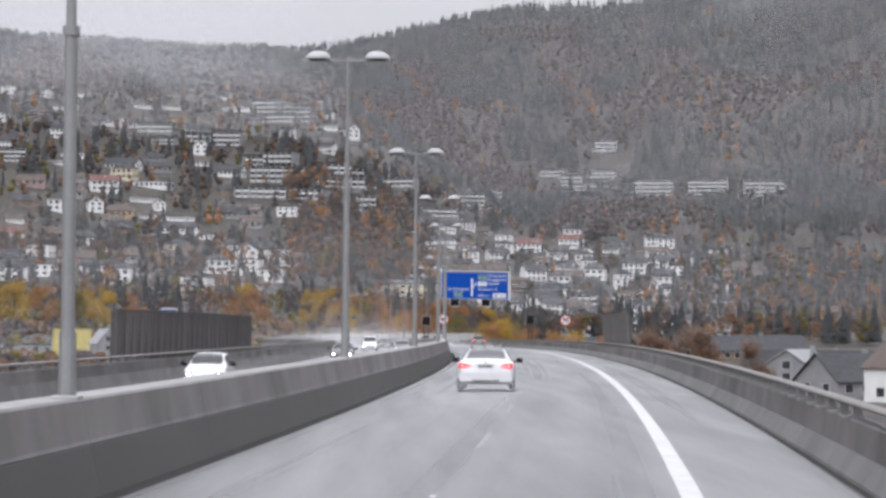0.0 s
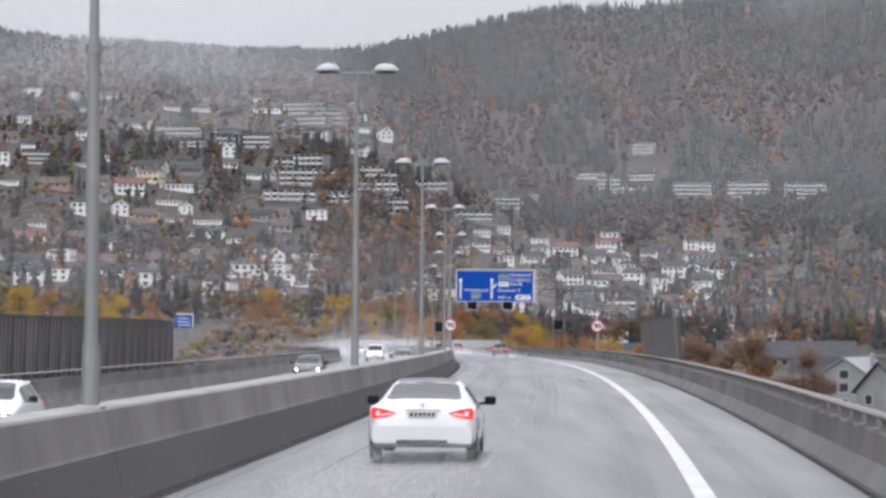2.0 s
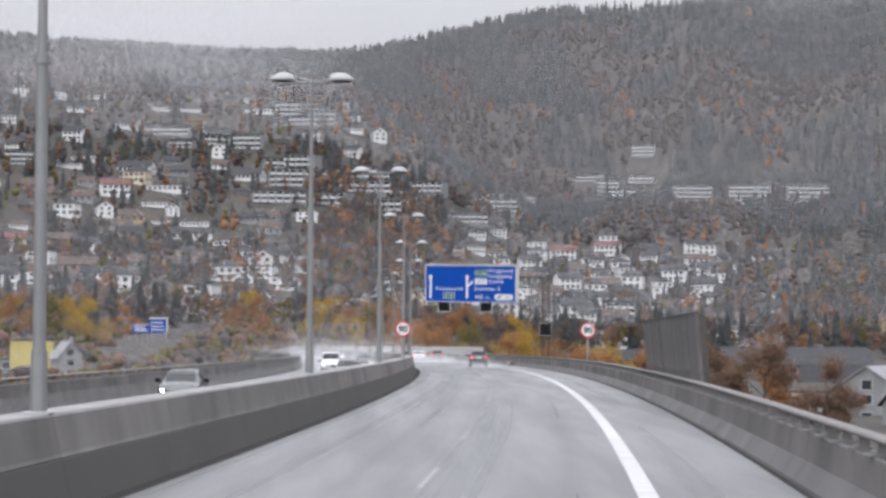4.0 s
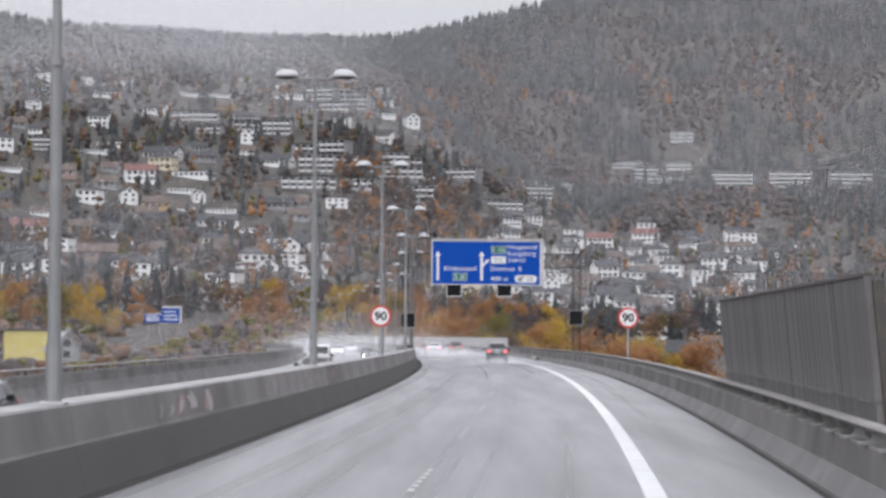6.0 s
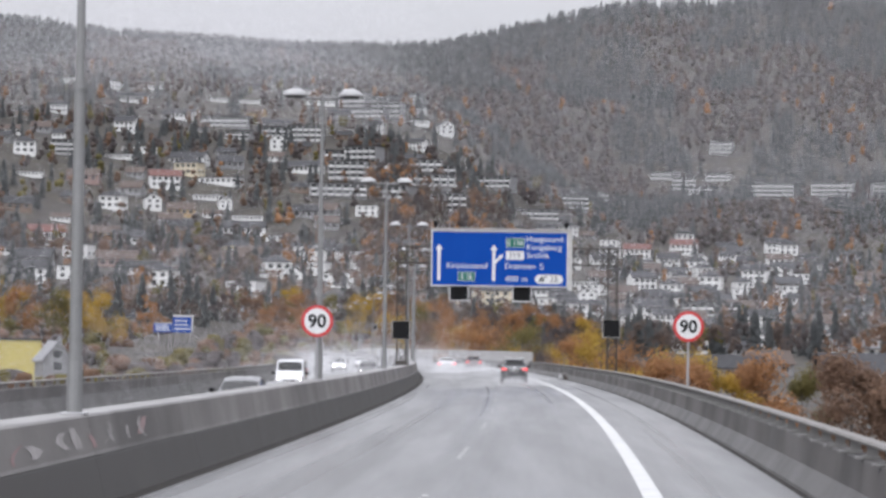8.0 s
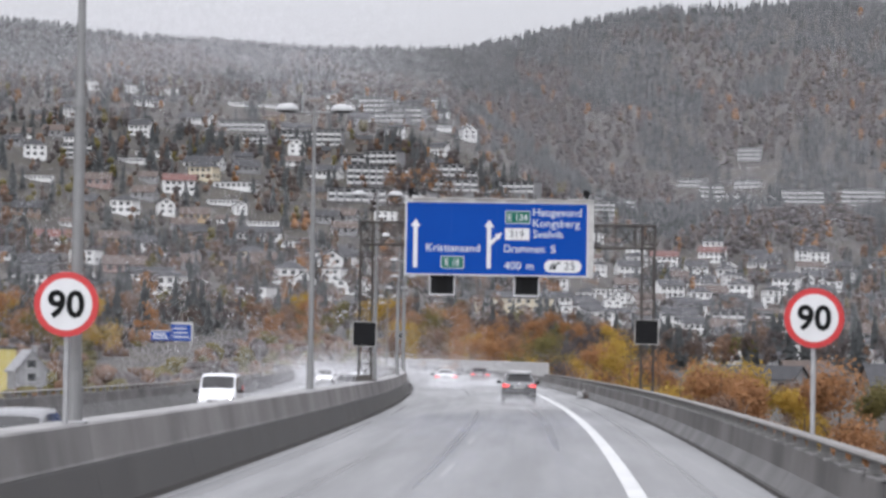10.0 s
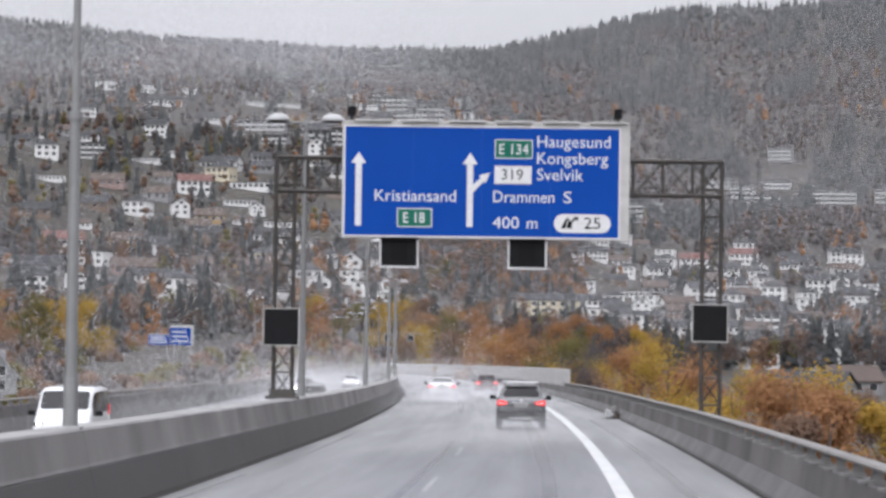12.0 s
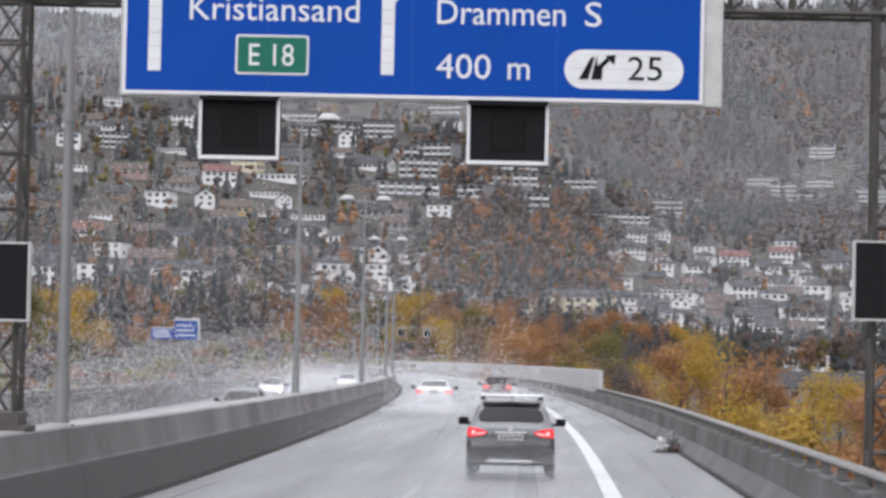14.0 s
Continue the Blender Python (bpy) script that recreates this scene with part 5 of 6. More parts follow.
def build_car(name, shape, paint, m, label, roof_load=False, lit="rear", panorama=False):
    st = SHAPES[shape]
    e = thing(name, m, label, "car", "")
    length = st[-1][0]

    def at(y, i):
        return lerp_table_lin(y, [(q[0], q[i]) for q in st])

    bm = bmesh.new()
    rings = []
    ys = sorted({q[0] for q in st} | {a[0] + (b[0] - a[0]) * 0.5 for a, b in zip(st, st[1:])})
    for y in ys:
        w, zb, zs, zt, wt = (at(y, i) for i in (1, 2, 3, 4, 5))
        half = [(0, zb), (w * 0.88, zb), (w * 0.985, zb + 0.14), (w, zb + 0.55 * (zs - zb)), (w * 0.985, zs - 0.06), (w * 0.955, zs), (wt + 0.02, zt - 0.05), (wt * 0.88, zt), (wt * 0.45, zt + 0.018), (0, zt + 0.022)]
        ring = [(x, z) for x, z in half] + [(-x, z) for x, z in half[-2:0:-1]]
        rings.append([bm.verts.new((x, y, z)) for x, z in ring])
    n = len(rings[0])
    for a, b in zip(rings, rings[1:]):
        for j in range(n):
            bm.faces.new((a[j], a[(j + 1) % n], b[(j + 1) % n], b[j]))
    bm.faces.new(rings[0])
    bm.faces.new(rings[-1])
    bmesh.ops.recalc_face_normals(bm, faces=bm.faces)
    part("body", bm, CAR_PAINT[paint], e, smooth=True)

    def top_panel(nm, y0, y1, x0, x1, lift=0.012, material=CAR_GLASS, inset=0.08):
        bm = bmesh.new()
        k, rows = 10, []
        for i in range(k + 1):
            t = i / k
            y = y0 + (y1 - y0) * t
            x = x0 + (x1 - x0) * t
            if t in (0, 1):
                x -= inset
            if shape in ("suv", "hatch") and nm == "rear_window":
                x -= 0.13 * abs(2 * t - 0.8) ** 3
            row = []
            for c in (-1, -0.6, 0, 0.6, 1):
                wt, zt = at(y, 5), at(y, 4)
                z = zt + 0.022 - 0.024 * min(1, abs(c * x) / (wt * 0.88)) + lift
                row.append(bm.verts.new((c * x, y - (lift if nm == "rear_window" else -lift), z)))
            rows.append(row)
        for a, b in zip(rows, rows[1:]):
            for j in range(4):
                bm.faces.new((a[j], a[j + 1], b[j + 1], b[j]))
        bmesh.ops.recalc_face_normals(bm, faces=bm.faces)
        return part(nm, bm, material, e, "dark tinted glass", smooth=True)

    yr = {"suv": (.235, .50), "liftback": (.55, 1.65), "hatch": (.18, .60), "van": (.02, .13)}[shape]
    yf = {"suv": (2.78, 3.22), "liftback": (2.98, 3.78), "hatch": (2.15, 3.0), "van": (3.62, 4.16)}[shape]
    if shape != "van":
        top_panel("rear_window", yr[0], yr[1], at(yr[0], 5) * 0.90, at(yr[1], 5) * 0.90)
    top_panel("windscreen", yf[1], yf[0], at(yf[1], 5) * 0.92, at(yf[0], 5) * 0.94)
    if panorama:
        top_panel("glass_roof", 1.72, 2.9, at(1.72, 5) * 0.86, at(2.9, 5) * 0.86, inset=0.02)
    # side windows
    for side in (-1, 1):
        for y0, y1 in (((yr[1] * 0.9 + 0.12, yr[1] + 0.75), (yr[1] + 0.83, (yr[1] + yf[0]) / 2 + 0.3), ((yr[1] + yf[0]) / 2 + 0.38, yf[0] + 0.28))):
            bm = bmesh.new()
            rows = []
            for i in range(5):
                y = y0 + (y1 - y0) * i / 4
                w, zs, zt, wt = at(y, 1), at(y, 3), at(y, 4), at(y, 5)
                lo, hi = Vector((w * 0.955, y, zs)), Vector((wt + 0.02, y, zt - 0.05))
                rows.append([bm.verts.new((side * (p.x + 0.008), p.y, p.z)) for p in (lo.lerp(hi, 0.10), lo.lerp(hi, 0.90))])
            for a, b in zip(rows, rows[1:]):
                bm.faces.new((a[0], a[1], b[1], b[0]))
            bmesh.ops.recalc_face_normals(bm, faces=bm.faces)
            part("side_window", bm, CAR_GLASS, e)
    # wheels
    wr = {"suv": .345, "liftback": .345, "hatch": .31, "van": .335}[shape]
    for y in (0.78, length - 0.92):
        for side in (-1, 1):
            x = side * (at(y, 1) - 0.10)
            bm = bmesh.new()
            rod(bm, (x - 0.105, y, wr), (x + 0.105, y, wr), wr, wr, 24)
            bmesh.ops.bevel(bm, geom=[q for q in bm.edges if len(q.link_faces) == 2 and q.calc_face_angle(0) > 1.2], offset=0.025, segments=2, affect="EDGES")
            wheel = part("wheel", bm, TYRE, e, "black rubber tyre")
            bm = bmesh.new()
            rod(bm, (x + side * 0.02, y, wr), (x + side * 0.112, y, wr), wr * 0.68, wr * 0.64, 20)
            part("rim", bm, RIM, wheel)
            bm = bmesh.new()
            for i in range(13):
                a = math.pi * i / 12
                ra, rb = wr + 0.045, wr + 0.10
                for r in (ra, rb):
                    bm.verts.new((side * (at(y, 1) + 0.012), y + r * math.cos(a), wr + r * math.sin(a)))
            bm.verts.ensure_lookup_table()
            for i in range(12):
                bm.faces.new([bm.verts[j] for j in (2 * i, 2 * i + 1, 2 * i + 3, 2 * i + 2)])
            part("arch_trim", bm, CLADDING, e)
    # mirrors
    for side in (-1, 1):
        bm = bmesh.new()
        y, z = yf[0] + 0.22, at(yf[0], 3) + 0.06
        x = at(y, 1)
        box(bm, side * x + (0.03 if side > 0 else -0.25), side * x + (0.25 if side > 0 else -0.03), y - 0.07, y + 0.06, z - 0.03, z + 0.13, 0.03)
        box(bm, min(side * x * 0.93, side * (x + 0.06)), max(side * x * 0.93, side * (x + 0.06)), y - 0.02, y + 0.03, z - 0.03, z + 0.02)
        part("wing_mirror", bm, BLACK, e)
    # rear end
    zs = at(0.12, 3)
    bm = bmesh.new()
    wb = at(0.06, 1)
    prism(bm, [(-wb * 0.99, .34), (wb * 0.99, .34), (wb * 1.005, .52), (wb * 0.97, .64), (-wb * 0.97, .64), (-wb * 1.005, .52)], -0.035, 0.20)
    part("rear_bumper", bm, CLADDING if shape in ("suv", "van") else CAR_PAINT[paint], e)
    bm = bmesh.new()
    box(bm, -0.46, 0.46, -0.052, 0.06, .335, .40, 0.01)
    part("skid_plate", bm, SILVER if shape == "suv" else CLADDING, e)
    bm = bmesh.new()
    z = 0.80
    box(bm, -0.26, 0.26, -0.022, 0.01, z, z + 0.112, 0.005)
    pl = part("number_plate", bm, PLATE, e, "pale plate with dark bars")
    for i in range(6):
        bm = bmesh.new()
        x = -0.215 + i * 0.078
        box(bm, x, x + 0.05, -0.026, -0.020, z + 0.025, z + 0.087)
        part("plate_bar", bm, SIGN_BLACK, pl)
    bm = bmesh.new()
    box(bm, -0.33, 0.33, -0.005, 0.05, z + 0.135, z + 0.165, 0.008)
    part("tailgate_trim", bm, SILVER if shape != "hatch" else CLADDING, e)
    bm = bmesh.new()
    rod(bm, (0, 0.02, z + 0.225), (0, -0.005 + 0.05, z + 0.225), 0.055, 0.055, 16)
    part("badge", bm, SILVER, e)
    lo = zs - 0.13 if shape != "van" else 0.95
    for side in (-1, 1):
        xo = at(0.1, 1) * 1.0
        pts = [(side * xo * p, lo + q) for p, q in ((0.52, 0.075), (0.68, 0.0), (0.99, -0.03), (1.0, 0.09), (0.965, 0.17), (0.74, 0.14))]
        if shape == "van":
            pts = [(side * xo * p, lo + q) for p, q in ((0.88, -0.1), (0.99, -0.1), (0.99, 0.4), (0.88, 0.4))]
        if side < 0:
            pts = pts[::-1]
        lamp = part("tail_light", prism(bmesh.new(), pts, 0.005, 0.30), TAIL, e, "lit red tail light")
        bm = bmesh.new()
        box(bm, side * xo * 0.86 - 0.035, side * xo * 0.86 + 0.035, -0.006, 0.02, lo + 0.015, lo + 0.105, 0.012)
        part("light_core", bm, TAIL_CORE, lamp)
        if shape != "van":
            bm = bmesh.new()
            bar(bm, Vector((side * xo * 0.60, 0.0, lo + 0.058)), Vector((side * xo * 0.80, 0.0, lo + 0.030)), 0.022)
            part("light_core", bm, TAIL_CORE, lamp)
    # front end
    zh = at(length - 0.25, 3) - 0.06
    for side in (-1, 1):
        x = side * at(length - 0.12, 1) * 0.80
        bm = bmesh.new()
        box(bm, x - 0.16, x + 0.16, length - 0.26, length - 0.045, zh - 0.08, zh + 0.05, 0.03)
        hl = part("headlight", bm, CAR_GLASS, e)
        bm = bmesh.new()
        rod(bm, (x, length - 0.05, zh - 0.02), (x, length - 0.036, zh - 0.02), 0.062, 0.062, 14)
        part("light_core", bm, HEAD, hl, "lit headlight")
    bm = bmesh.new()
    box(bm, -0.42, 0.42, length - 0.10, length + 0.005, zh - 0.20, zh - 0.08, 0.02)
    part("grille", bm, BLACK, e)
    bm = bmesh.new()
    box(bm, -0.26, 0.26, length - 0.03, length + 0.02, 0.42, 0.53, 0.005)
    part("number_plate", bm, PLATE, e)
    # roof
    if shape in ("suv", "hatch"):
        bm = bmesh.new()
        prism(bm, [(-0.60, -0.02), (0.60, -0.02), (0.56, 0.02), (-0.56, 0.02)], -0.09, 0.16)
        sp = part("roof_spoiler", bm, CAR_PAINT[paint], e)
        sp.location = (0, 0.56, at(0.62, 4) + 0.005)
        bm = bmesh.new()
        box(bm, -0.16, 0.16, -0.005, 0.02, -0.012, 0.012)
        bl = part("brake_light", bm, CAR_GLASS, sp)
        bl.location = (0, -0.095, 0)
        bm = bmesh.new()
        rod(bm, (0, 1.0, at(1.0, 4)), (0, 0.86, at(1.0, 4) + 0.14), 0.012, 0.006, 6)
        part("aerial", bm, BLACK, e)
    if roof_load:
        for side in (-1, 1):
            bm = bmesh.new()
            x = side * 0.60
            rod(bm, (x, 0.75, 1.60), (x, 2.35, 1.60), 0.018, None, 8)
            for y in (0.75, 1.55, 2.35):
                rod(bm, (x, y, 1.52), (x, y, 1.60), 0.02, None, 8)
            part("roof_rail", bm, SILVER, e, "silver roof rail")
        for y in (0.95, 1.95):
            bm = bmesh.new()
            box(bm, -0.66, 0.66, y - 0.04, y + 0.04, 1.665, 1.705, 0.012)
            cb = part("cross_bar", bm, SILVER, e, "silver roof bar")
            for side in (-1, 1):
                bm = bmesh.new()
                box(bm, side * 0.60 - 0.045, side * 0.60 + 0.045, y - 0.05, y + 0.05, 1.59, 1.665, 0.012)
                part("foot_clamp", bm, BLACK, cb)
    return e


def lerp_table_lin(v, table):
    if v <= table[0][0]:
        return table[0][1]
    for (a, za), (b, zb) in zip(table, table[1:]):
        if v <= b:
            return za + (zb - za) * (v - a) / (b - a)
    return table[-1][1]


build_car("suv_car", "suv", "graphite", at_road(60.6, 7.30), "wet graphite SUV with lit tail lights and silver roof bars", roof_load=True)
build_car("liftback_car", "liftback", "white", at_road(-228.0, 4.05, fall(4.05)), "white liftback car with a dark glass roof and lit tail lights", panorama=True)
build_car("liftback_car", "liftback", "white", at_road(148.8, 3.62, fall(3.62)), "white car with lit tail lights far ahead in spray")
build_car("hatchback_car", "hatch", "wine", at_road(172.8, 7.1, fall(7.1)), "dark red hatchback with lit tail lights in spray")
for nm, shape, paint, s, u, lab in (("estate_car", "hatch", "white", -206.4, -7.6, "white estate car with lit headlights on the far carriageway"),
                                    ("hatchback_car", "hatch", "black", -110.4, -7.3, "dark hatchback with lit headlights in spray"),
                                    ("suv_car", "suv", "graphite", -28.8, -3.9, "dark grey SUV with lit headlights in spray"),
                                    ("van", "van", "white", 50.4, -7.3, "white van with lit headlights on the far carriageway"),
                                    ("suv_car", "suv", "black", 124.8, -3.9, "black SUV with lit headlights in spray"),
                                    ("hatchback_car", "hatch", "white", 196.8, -7.4, "white hatchback with lit headlights in spray"),
                                    ("liftback_car", "liftback", "white", 268.8, -4.0, "white car with lit headlights far along the bridge")):
    build_car(nm, shape, paint, at_road(s, u, 0, 180), lab)


# ---- debris on the hard shoulder ----
def crumpled(name, size, seed, material, parent, at):
    bm = bmesh.new()
    bmesh.ops.create_icosphere(bm, subdivisions=3, radius=1.0)
    for v in bm.verts:
        k = 1 + 0.5 * noise.noise(v.co * 2.3 + Vector((seed, 0, 0))) + 0.22 * noise.noise(v.co * 6 + Vector((0, seed, 0)))
        v.co = Vector((v.co.x * size[0], v.co.y * size[1], max(0.0, v.co.z * 0.5 + 0.42) * size[2] * 1.4)) * k
    o = part(name, bm, material, parent)
    o.location = at


debris = thing("debris", at_road(79.5, 11.42, 0.08), "crumpled wet rags and torn plastic lying against the parapet", "debris")
crumpled("rag", (0.29, 0.24, 0.36), 1.0, mat("dirty_cloth", (0.30, 0.28, 0.27), 0.8, (0.03, 0.03, 0.03), 5), debris, (0.02, 0, 0))
crumpled("torn_plastic", (0.17, 0.18, 0.30), 4.0, mat("pale_plastic", (0.6, 0.6, 0.6), 0.4, (0.3, 0.3, 0.3), 8), debris, (-0.16, -0.12, 0))
crumpled("rag", (0.12, 0.14, 0.16), 7.0, mat("grey_brown_cloth", (0.15, 0.11, 0.095), 0.8, (0.08, 0.06, 0.055), 6), debris, (0.16, -0.16, 0))
bm = bmesh.new()
prism(bm, [(-0.46, 0.0), (0.05, 0.0), (0.0, 0.03), (-0.4, 0.025)], -0.28, 0.05)
part("flat_scrap", bm, CLADDING, debris)
for i, (s, u) in enumerate(((-234, 9.75), (28.8, 10.5))):
    p = thing("road_scrap", at_road(s, u, 0.0), "small dark scrap lying on the wet hard shoulder", "debris", "scraps on the shoulder")
    crumpled("scrap", (0.06, 0.04, 0.022), 11.0 + i, CLADDING, p, (0, 0, 0))


# ---- houses and sheds close below the bridge ----
def near_house(x, y, w, d, floors, wall, roof, style, turn, label, roof_h=3.0, count=4, z=None):
    h = house("house", w, d, floors, wall, roof, style, count, label, 2.0, roof_h)
    h.matrix_world = pose(x, y, ground_z(x, y) if z is None else z, 0, 0, turn)
    h["group"] = "houses below the bridge"
    return h


near_house(69, 403, 11, 13, 2, "grey", "pale", "front", -28, "grey house with a pale roof and its gable facing the bridge", 3.4, 3, -10.8)
near_house(60, 422, 9, 9, 1, "white", "slate", "flat", -20, "low white annex with a flat dark roof", 2.0, 3)
near_house(71, 355, 15, 11, 1, "grey", "slate", "gable", 30, "low house with a steep dark slate roof", 4.2, 4)
near_house(76, 326, 10, 12, 2, "white", "brown", "front", 40, "white house with a dark brown roof and a balcony", 3.4, 3)
near_house(92, 684, 36, 12, 1, "brown", "slate", "gable", 6, "long brown building with a dark pitched roof", 4.0, 12)
near_house(104, 629, 34, 12, 1, "grey", "slate", "gable", -12, "long low grey building with a dark pitched roof", 4.4, 9, -11.8)
near_house(181, 1130, 17, 10, 2, "ochre", "brown", "gable", -10, "ochre house with a brown roof", 2.5, 4)
near_house(151, 1123, 15, 9, 2, "white", "slate", "gable", 8, "cream white house with a slate roof", 2.5, 4)
near_house(150, 1020, 34, 10, 1, "grey", "pale", "flat", -14, "long low building with a pale flat roof", 2.0, 8)
near_house(118, 965, 18, 9, 1, "white", "pale", "gable", 12, "low white shed with a pale roof", 2.0, 4)
near_house(56, 730, 22, 10, 1, "grey", "slate", "gable", -26, "long workshop with a dark roof", 2.6, 6)
near_house(-98, 629, 16, 9, 1, "grey", "slate", "flat", 14, "low grey-white building with dark windows", 2.0, 5)
near_house(-116, 619, 16, 9, 2, "white", "slate", "flat", 14, "white flat-roofed building with dark windows", 2.0, 4)
shed = near_house(-83, 607, 9, 8, 3, "yellow", "slate", "flat", 10, "plain yellow box-shaped building below the bridge", 2.0, 0)
near_house(-73, 586, 5, 8, 2, "grey", "pale", "front", 20, "small pale shed with a steep gable", 3.0, 1)
# pale yellow apartment house and the balcony block in the town
near_house(5, 1226, 30, 11, 3, "cream", "slate", "gable", 0, "long cream apartment house with three storeys", 2.4, 8)
b = terrace_block("apartment_block", 24, 3, "dark block of flats with white balconies in the town", 0.0)
b.matrix_world = pose(98, 1308, ground_z(98, 1308), 0, 0, -10)


# ---- the blue sign beyond the oncoming carriageway ----
far_sign = thing("blue_sign", pose(-76.3, 811, ground_z(-76, 811), 0, 0, 12), "blue direction sign with white bars on four posts", "road sign")
for x in (-3.6, -0.6, 1.0, 4.6):
    bm = bmesh.new()
    rod(bm, (x, 0.16, -0.3), (x, 0.16, 5.0 if x < 0 else 7.2), 0.09, None, 8)
    part("post", bm, GALV, far_sign)
for x0, x1, z0, z1 in ((-4.8, -0.15, 2.9, 5.1), (0.0, 4.8, 2.9, 6.8)):
    bm = bmesh.new()
    box(bm, x0 + 0.02, x1 + (0.5 if x0 > -1 else 0.0), 0.05, 0.15, z0 + 0.02, z1 + (0.6 if x0 > -1 else 0.25), 0.01)
    part("backing", bm, FRAME_GREY, far_sign, "pale grey backing board")
    bm = bmesh.new()
    box(bm, x0, x1, -0.04, 0.04, z0, z1, 0.01)
    pn = part("panel", bm, SIGN_BLUE, far_sign)
    for i in range(3):
        bm = bmesh.new()
        zz = z0 + (z1 - z0) * (0.2 + 0.26 * i)
        box(bm, x0 + 0.4, x1 - 0.5 - 0.3 * i, -0.05, -0.041, zz, zz + 0.28)
        part("white_bar", bm, SIGN_WHITE, pn)


# ---- rain mist, spray and low cloud: fine drops ----
DROPS = bpy.data.materials.new("water_drops")
DROPS.use_nodes = True
dn, dl = DROPS.node_tree.nodes, DROPS.node_tree.links
front, behind, both = dn.new("ShaderNodeBsdfDiffuse"), dn.new("ShaderNodeBsdfTranslucent"), dn.new("ShaderNodeMixShader")
front.inputs["Color"].default_value = behind.inputs["Color"].default_value = (0.86, 0.86, 0.88, 1)
dl.new(front.outputs[0], both.inputs[1])
dl.new(behind.outputs[0], both.inputs[2])
dl.new(both.outputs[0], dn["Material Output"].inputs["Surface"])


def drops(name, pts, size, label):
    """Small three-cornered drops at the given places."""
    n = len(pts)
    gen = np.random.default_rng(len(pts))
    a, b = gen.normal(size=(n, 3)), gen.normal(size=(n, 3))
    a /= np.linalg.norm(a, axis=1)[:, None]
    b -= a * (a * b).sum(1)[:, None]
    b /= np.linalg.norm(b, axis=1)[:, None]
    k = size * gen.uniform(0.7, 1.3, n)[:, None]
    v = np.stack([pts + a * k * 0.58, pts + (-0.5 * a + 0.866 * b) * k * 0.58, pts + (-0.5 * a - 0.866 * b) * k * 0.58], 1).reshape(-1, 3)
    me = bpy.data.meshes.new(name)
    me.vertices.add(3 * n)
    me.vertices.foreach_set("co", v.ravel())
    me.loops.add(3 * n)
    me.loops.foreach_set("vertex_index", np.arange(3 * n, dtype=np.int32))
    me.polygons.add(n)
    me.polygons.foreach_set("loop_start", np.arange(0, 3 * n, 3, dtype=np.int32))
    me.update(calc_edges=True)
    me.materials.append(DROPS)
    return tagged(new(name, me), label, "mist", kind="stuff")


def road_points(s, u, h):
    a = s / RADIUS
    x = (RADIUS + u) * np.cos(a) - RADIUS
    y = APEX_Y + (RADIUS + u) * np.sin(a)
    z = np.where(y > 264, -0.510 - 0.00729 * (y - 264), 1.1875 - 0.003735 * y - 0.00001022 * y * y)
    return np.stack([x, y, z + h - np.where(u < -0.78, FAR_DROP, 0.0)], 1)


gen = np.random.default_rng(3)


def car_spray(s, u, back, n, size=0.016, wide=1.0, tall=0.75):
    """The plume that a car leaves: back is -1 for traffic going away, +1 for oncoming."""
    k = gen.uniform(0, 1, n) ** 1.3
    length = 21.6 * k
    side = np.where(gen.uniform(0, 1, n) < 0.7, np.where(gen.uniform(0, 1, n) < 0.5, -0.75, 0.75), 0.0) * wide
    us = u + side * (1 + 0.3 * k) + gen.normal(0, 0.22 + 0.5 * k, n)
    hs = np.abs(gen.normal(0, 0.16 + tall * (0.35 + 0.5 * k), n)) * (1 - 0.35 * k)
    return road_points(s + back * (length - 0.3), us, hs + 0.02)


drops("car_spray", np.concatenate([car_spray(60.6, 7.30, -1, 52000, tall=0.42), car_spray(-228.0, 4.05, -1, 30000, tall=0.35)]), 0.0081, "fine white spray thrown up by the car ahead")
drops("car_spray", np.concatenate([car_spray(148.8, 3.62, -1, 30000, tall=0.55), car_spray(172.8, 7.1, -1, 26000, tall=0.6)]), 0.020, "white spray behind the cars ahead")
drops("car_spray", np.concatenate([car_spray(s + 1.5, u, 1, 10000, tall=0.9) for s, u in ((124.8, -3.9), (196.8, -7.4))]), 0.026, "white spray behind the oncoming cars")

drops("car_spray", np.concatenate([car_spray(s + 1.5, u, 1, 12000, tall=0.7) for s, u in ((-206.4, -7.6), (-110.4, -7.3), (-28.8, -3.9), (50.4, -7.3))]), 0.011, "fine spray behind the oncoming cars")


def wet_air(s0, s1, u0, u1, n, size, tall, name, label):
    s = gen.uniform(s0, s1, n)
    u = gen.uniform(u0, u1, n)
    h = np.abs(gen.normal(0, tall, n))
    return drops(name, road_points(s, u, h), size, label)


wet_air(154, 720, -11, 11, 120000, 0.052, 1.25, "road_mist", "pale spray mist hanging over the far road")
wet_air(-235, 60, -10.8, -1, 110000, 0.0105, 0.8, "road_mist", "pale spray mist over the oncoming carriageway")
wet_air(75, 170, 0.8, 10.5, 60000, 0.014, 0.60, "road_mist", "pale spray mist over the lanes ahead")
wet_air(60, 264, -13, -1, 130000, 0.025, 2.0, "road_mist", "pale spray mist over the far oncoming carriageway")


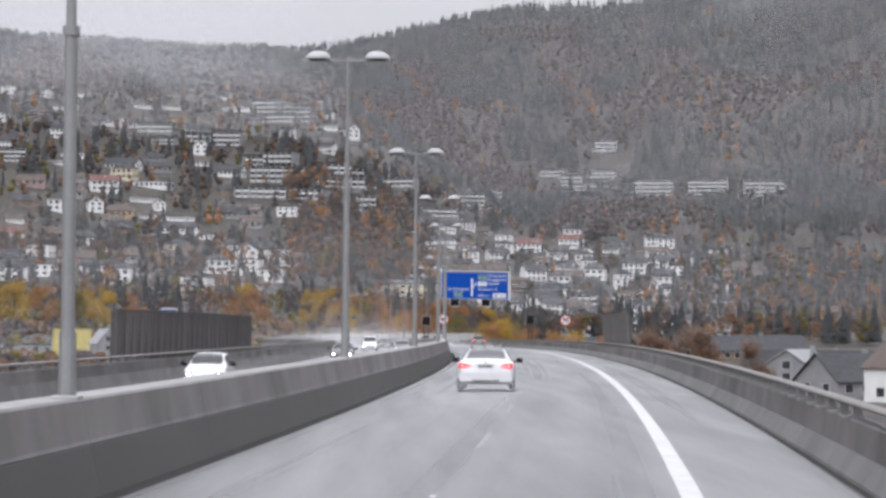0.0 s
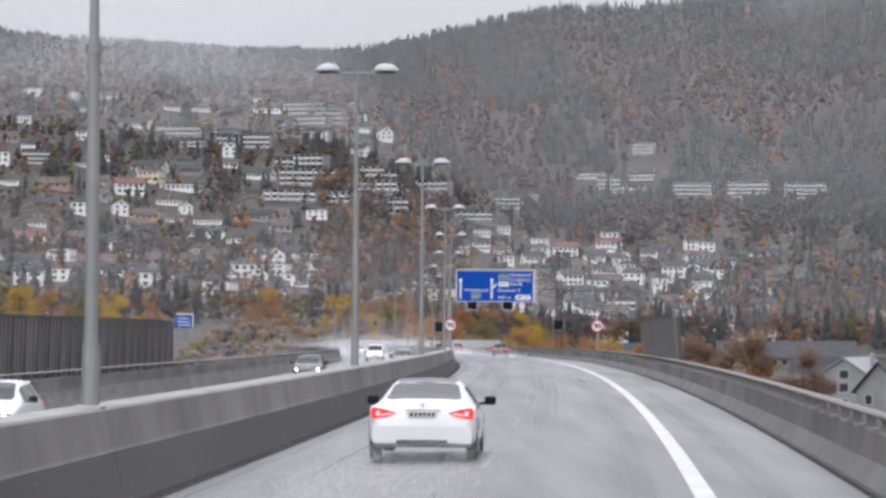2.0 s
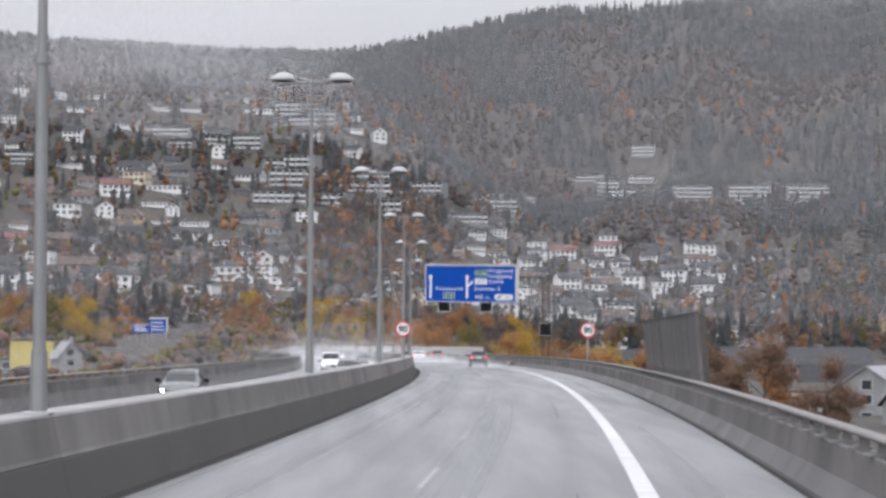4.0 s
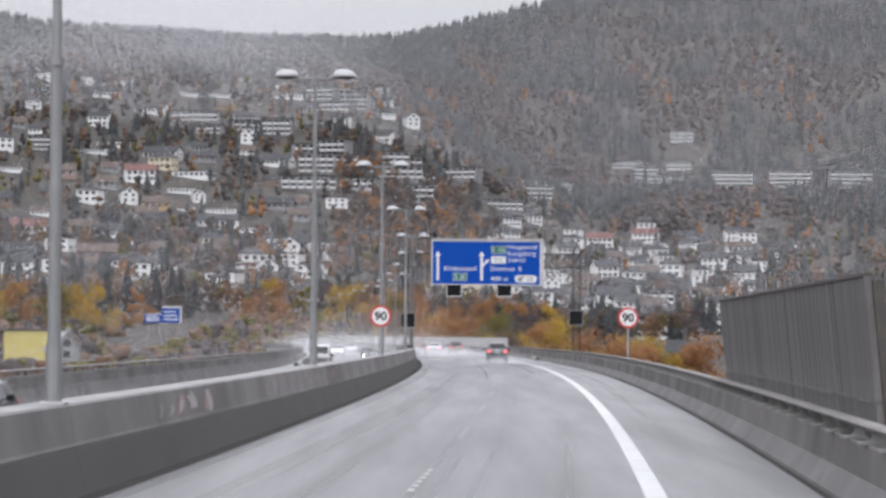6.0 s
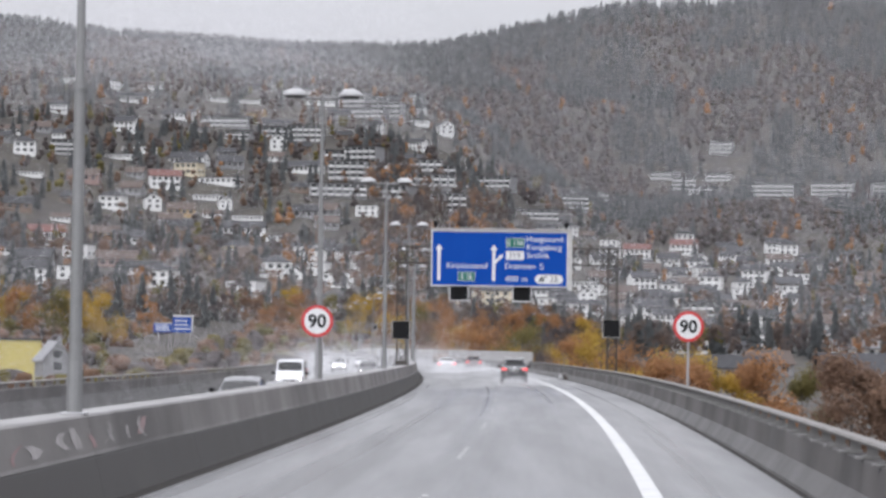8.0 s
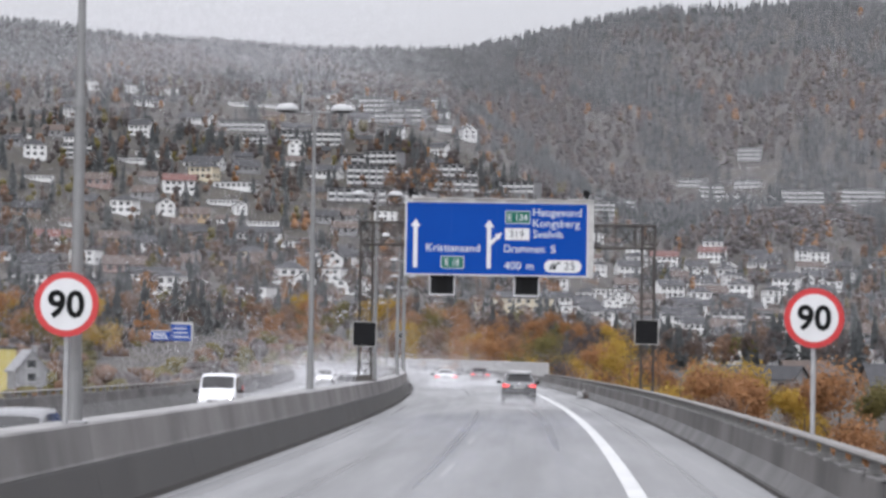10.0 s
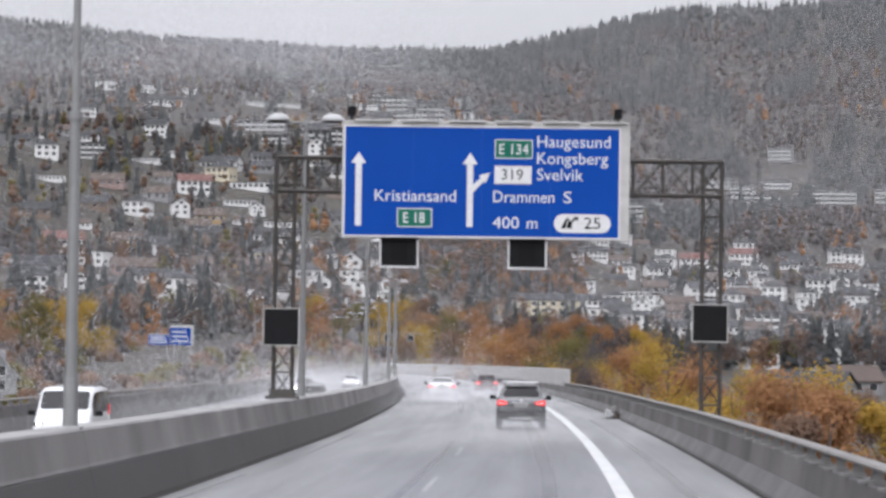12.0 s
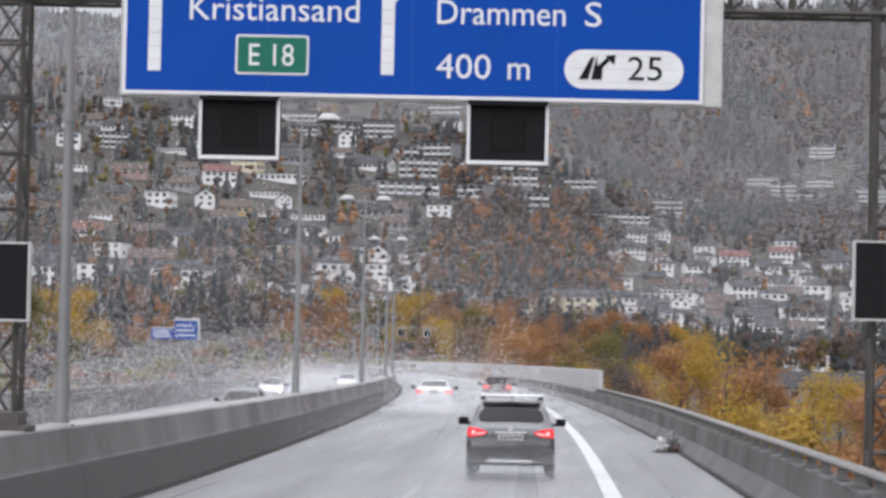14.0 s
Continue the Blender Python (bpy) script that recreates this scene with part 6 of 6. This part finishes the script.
def veil(name, d0, d1, az0, az1, e0, e1, n, size, label, wisp=0.0, seed=0):
    """Mist in the air between the distances d0 and d1, thinned by a cloud pattern."""
    d = gen.uniform(d0, d1, n)
    az, el = np.radians(gen.uniform(az0, az1, n)), np.radians(gen.uniform(e0, e1, n))
    pts = np.stack([d / LONG * np.sin(az), d * np.cos(az), d / LONG * np.tan(el)], 1)
    if wisp:
        edge = np.minimum(np.minimum((az - az.min()) / 0.10, (az.max() - az) / 0.14), np.minimum((el - el.min()) / 0.035, 1.0))
        edge = 1.25 * np.clip(1 - edge, 0, 1)
        keep = [noise.fractal(Vector((p[0] / 170 + seed, p[2] / 75, p[1] / 960)), 1.0, 2.0, 4) + wisp - g > gen.uniform(-0.45, 0.45) for p, g in zip(pts, edge)]
        pts = pts[np.array(keep)]
    return drops(name, pts, size, label)


def haze(name, dist, az0, az1, el0, el1, pitch, size, depth, label, thin=0.0, rise=0.0):
    """Rain mist: evenly spread drops in a thin curved sheet of air, the same in every direction."""
    near = dist / LONG
    na, ne = int(near * radians(az1 - az0) / pitch), int(near * radians(el1 - el0) / pitch)
    a, e = np.meshgrid(np.arange(na), np.arange(ne))
    a = radians(az0) + (a.ravel() + gen.uniform(-0.25, 0.25, na * ne)) * pitch / near
    e = radians(el0) + (e.ravel() + gen.uniform(-0.25, 0.25, na * ne)) * pitch / near
    d = dist + gen.uniform(-depth, depth, na * ne)
    pts = np.stack([d / LONG * np.sin(a), d * np.cos(a), d / LONG * np.tan(e)], 1)
    if thin:
        pts = pts[gen.uniform(0, 1, na * ne) < (radians(el1) - e) / radians(thin)]
    if rise:
        pts = pts[gen.uniform(0, 1, na * ne) < (e - radians(el0)) / radians(rise)]
    return drops(name, pts, size, label)


haze("hill_mist", 2112, -27.5, 25, 3.4, 15.6, 0.50, 0.405, 29, "thin grey rain mist before the upper hill", 0.0, 4.0)
haze("valley_mist", 560, -27.5, 0.5, -2.6, 2.6, 0.165, 0.115, 10, "thin grey spray mist drifting over the flat beside the bridge", 3.4)
haze("town_mist", 1032, -27.5, 25, -0.8, 8.2, 0.33, 0.214, 14, "thin grey rain mist before the town", 5.0)
veil("low_cloud", 2250, 2832, -32, 0.5, 8.4, 15.5, 400000, 0.56, "white low cloud drifting over the wooded ridge", 0.36, 3.0)
veil("low_cloud", 2448, 2784, 11, 28, 12.5, 18.0, 90000, 0.46, "white low cloud on the hilltop", -0.12, 9.0)
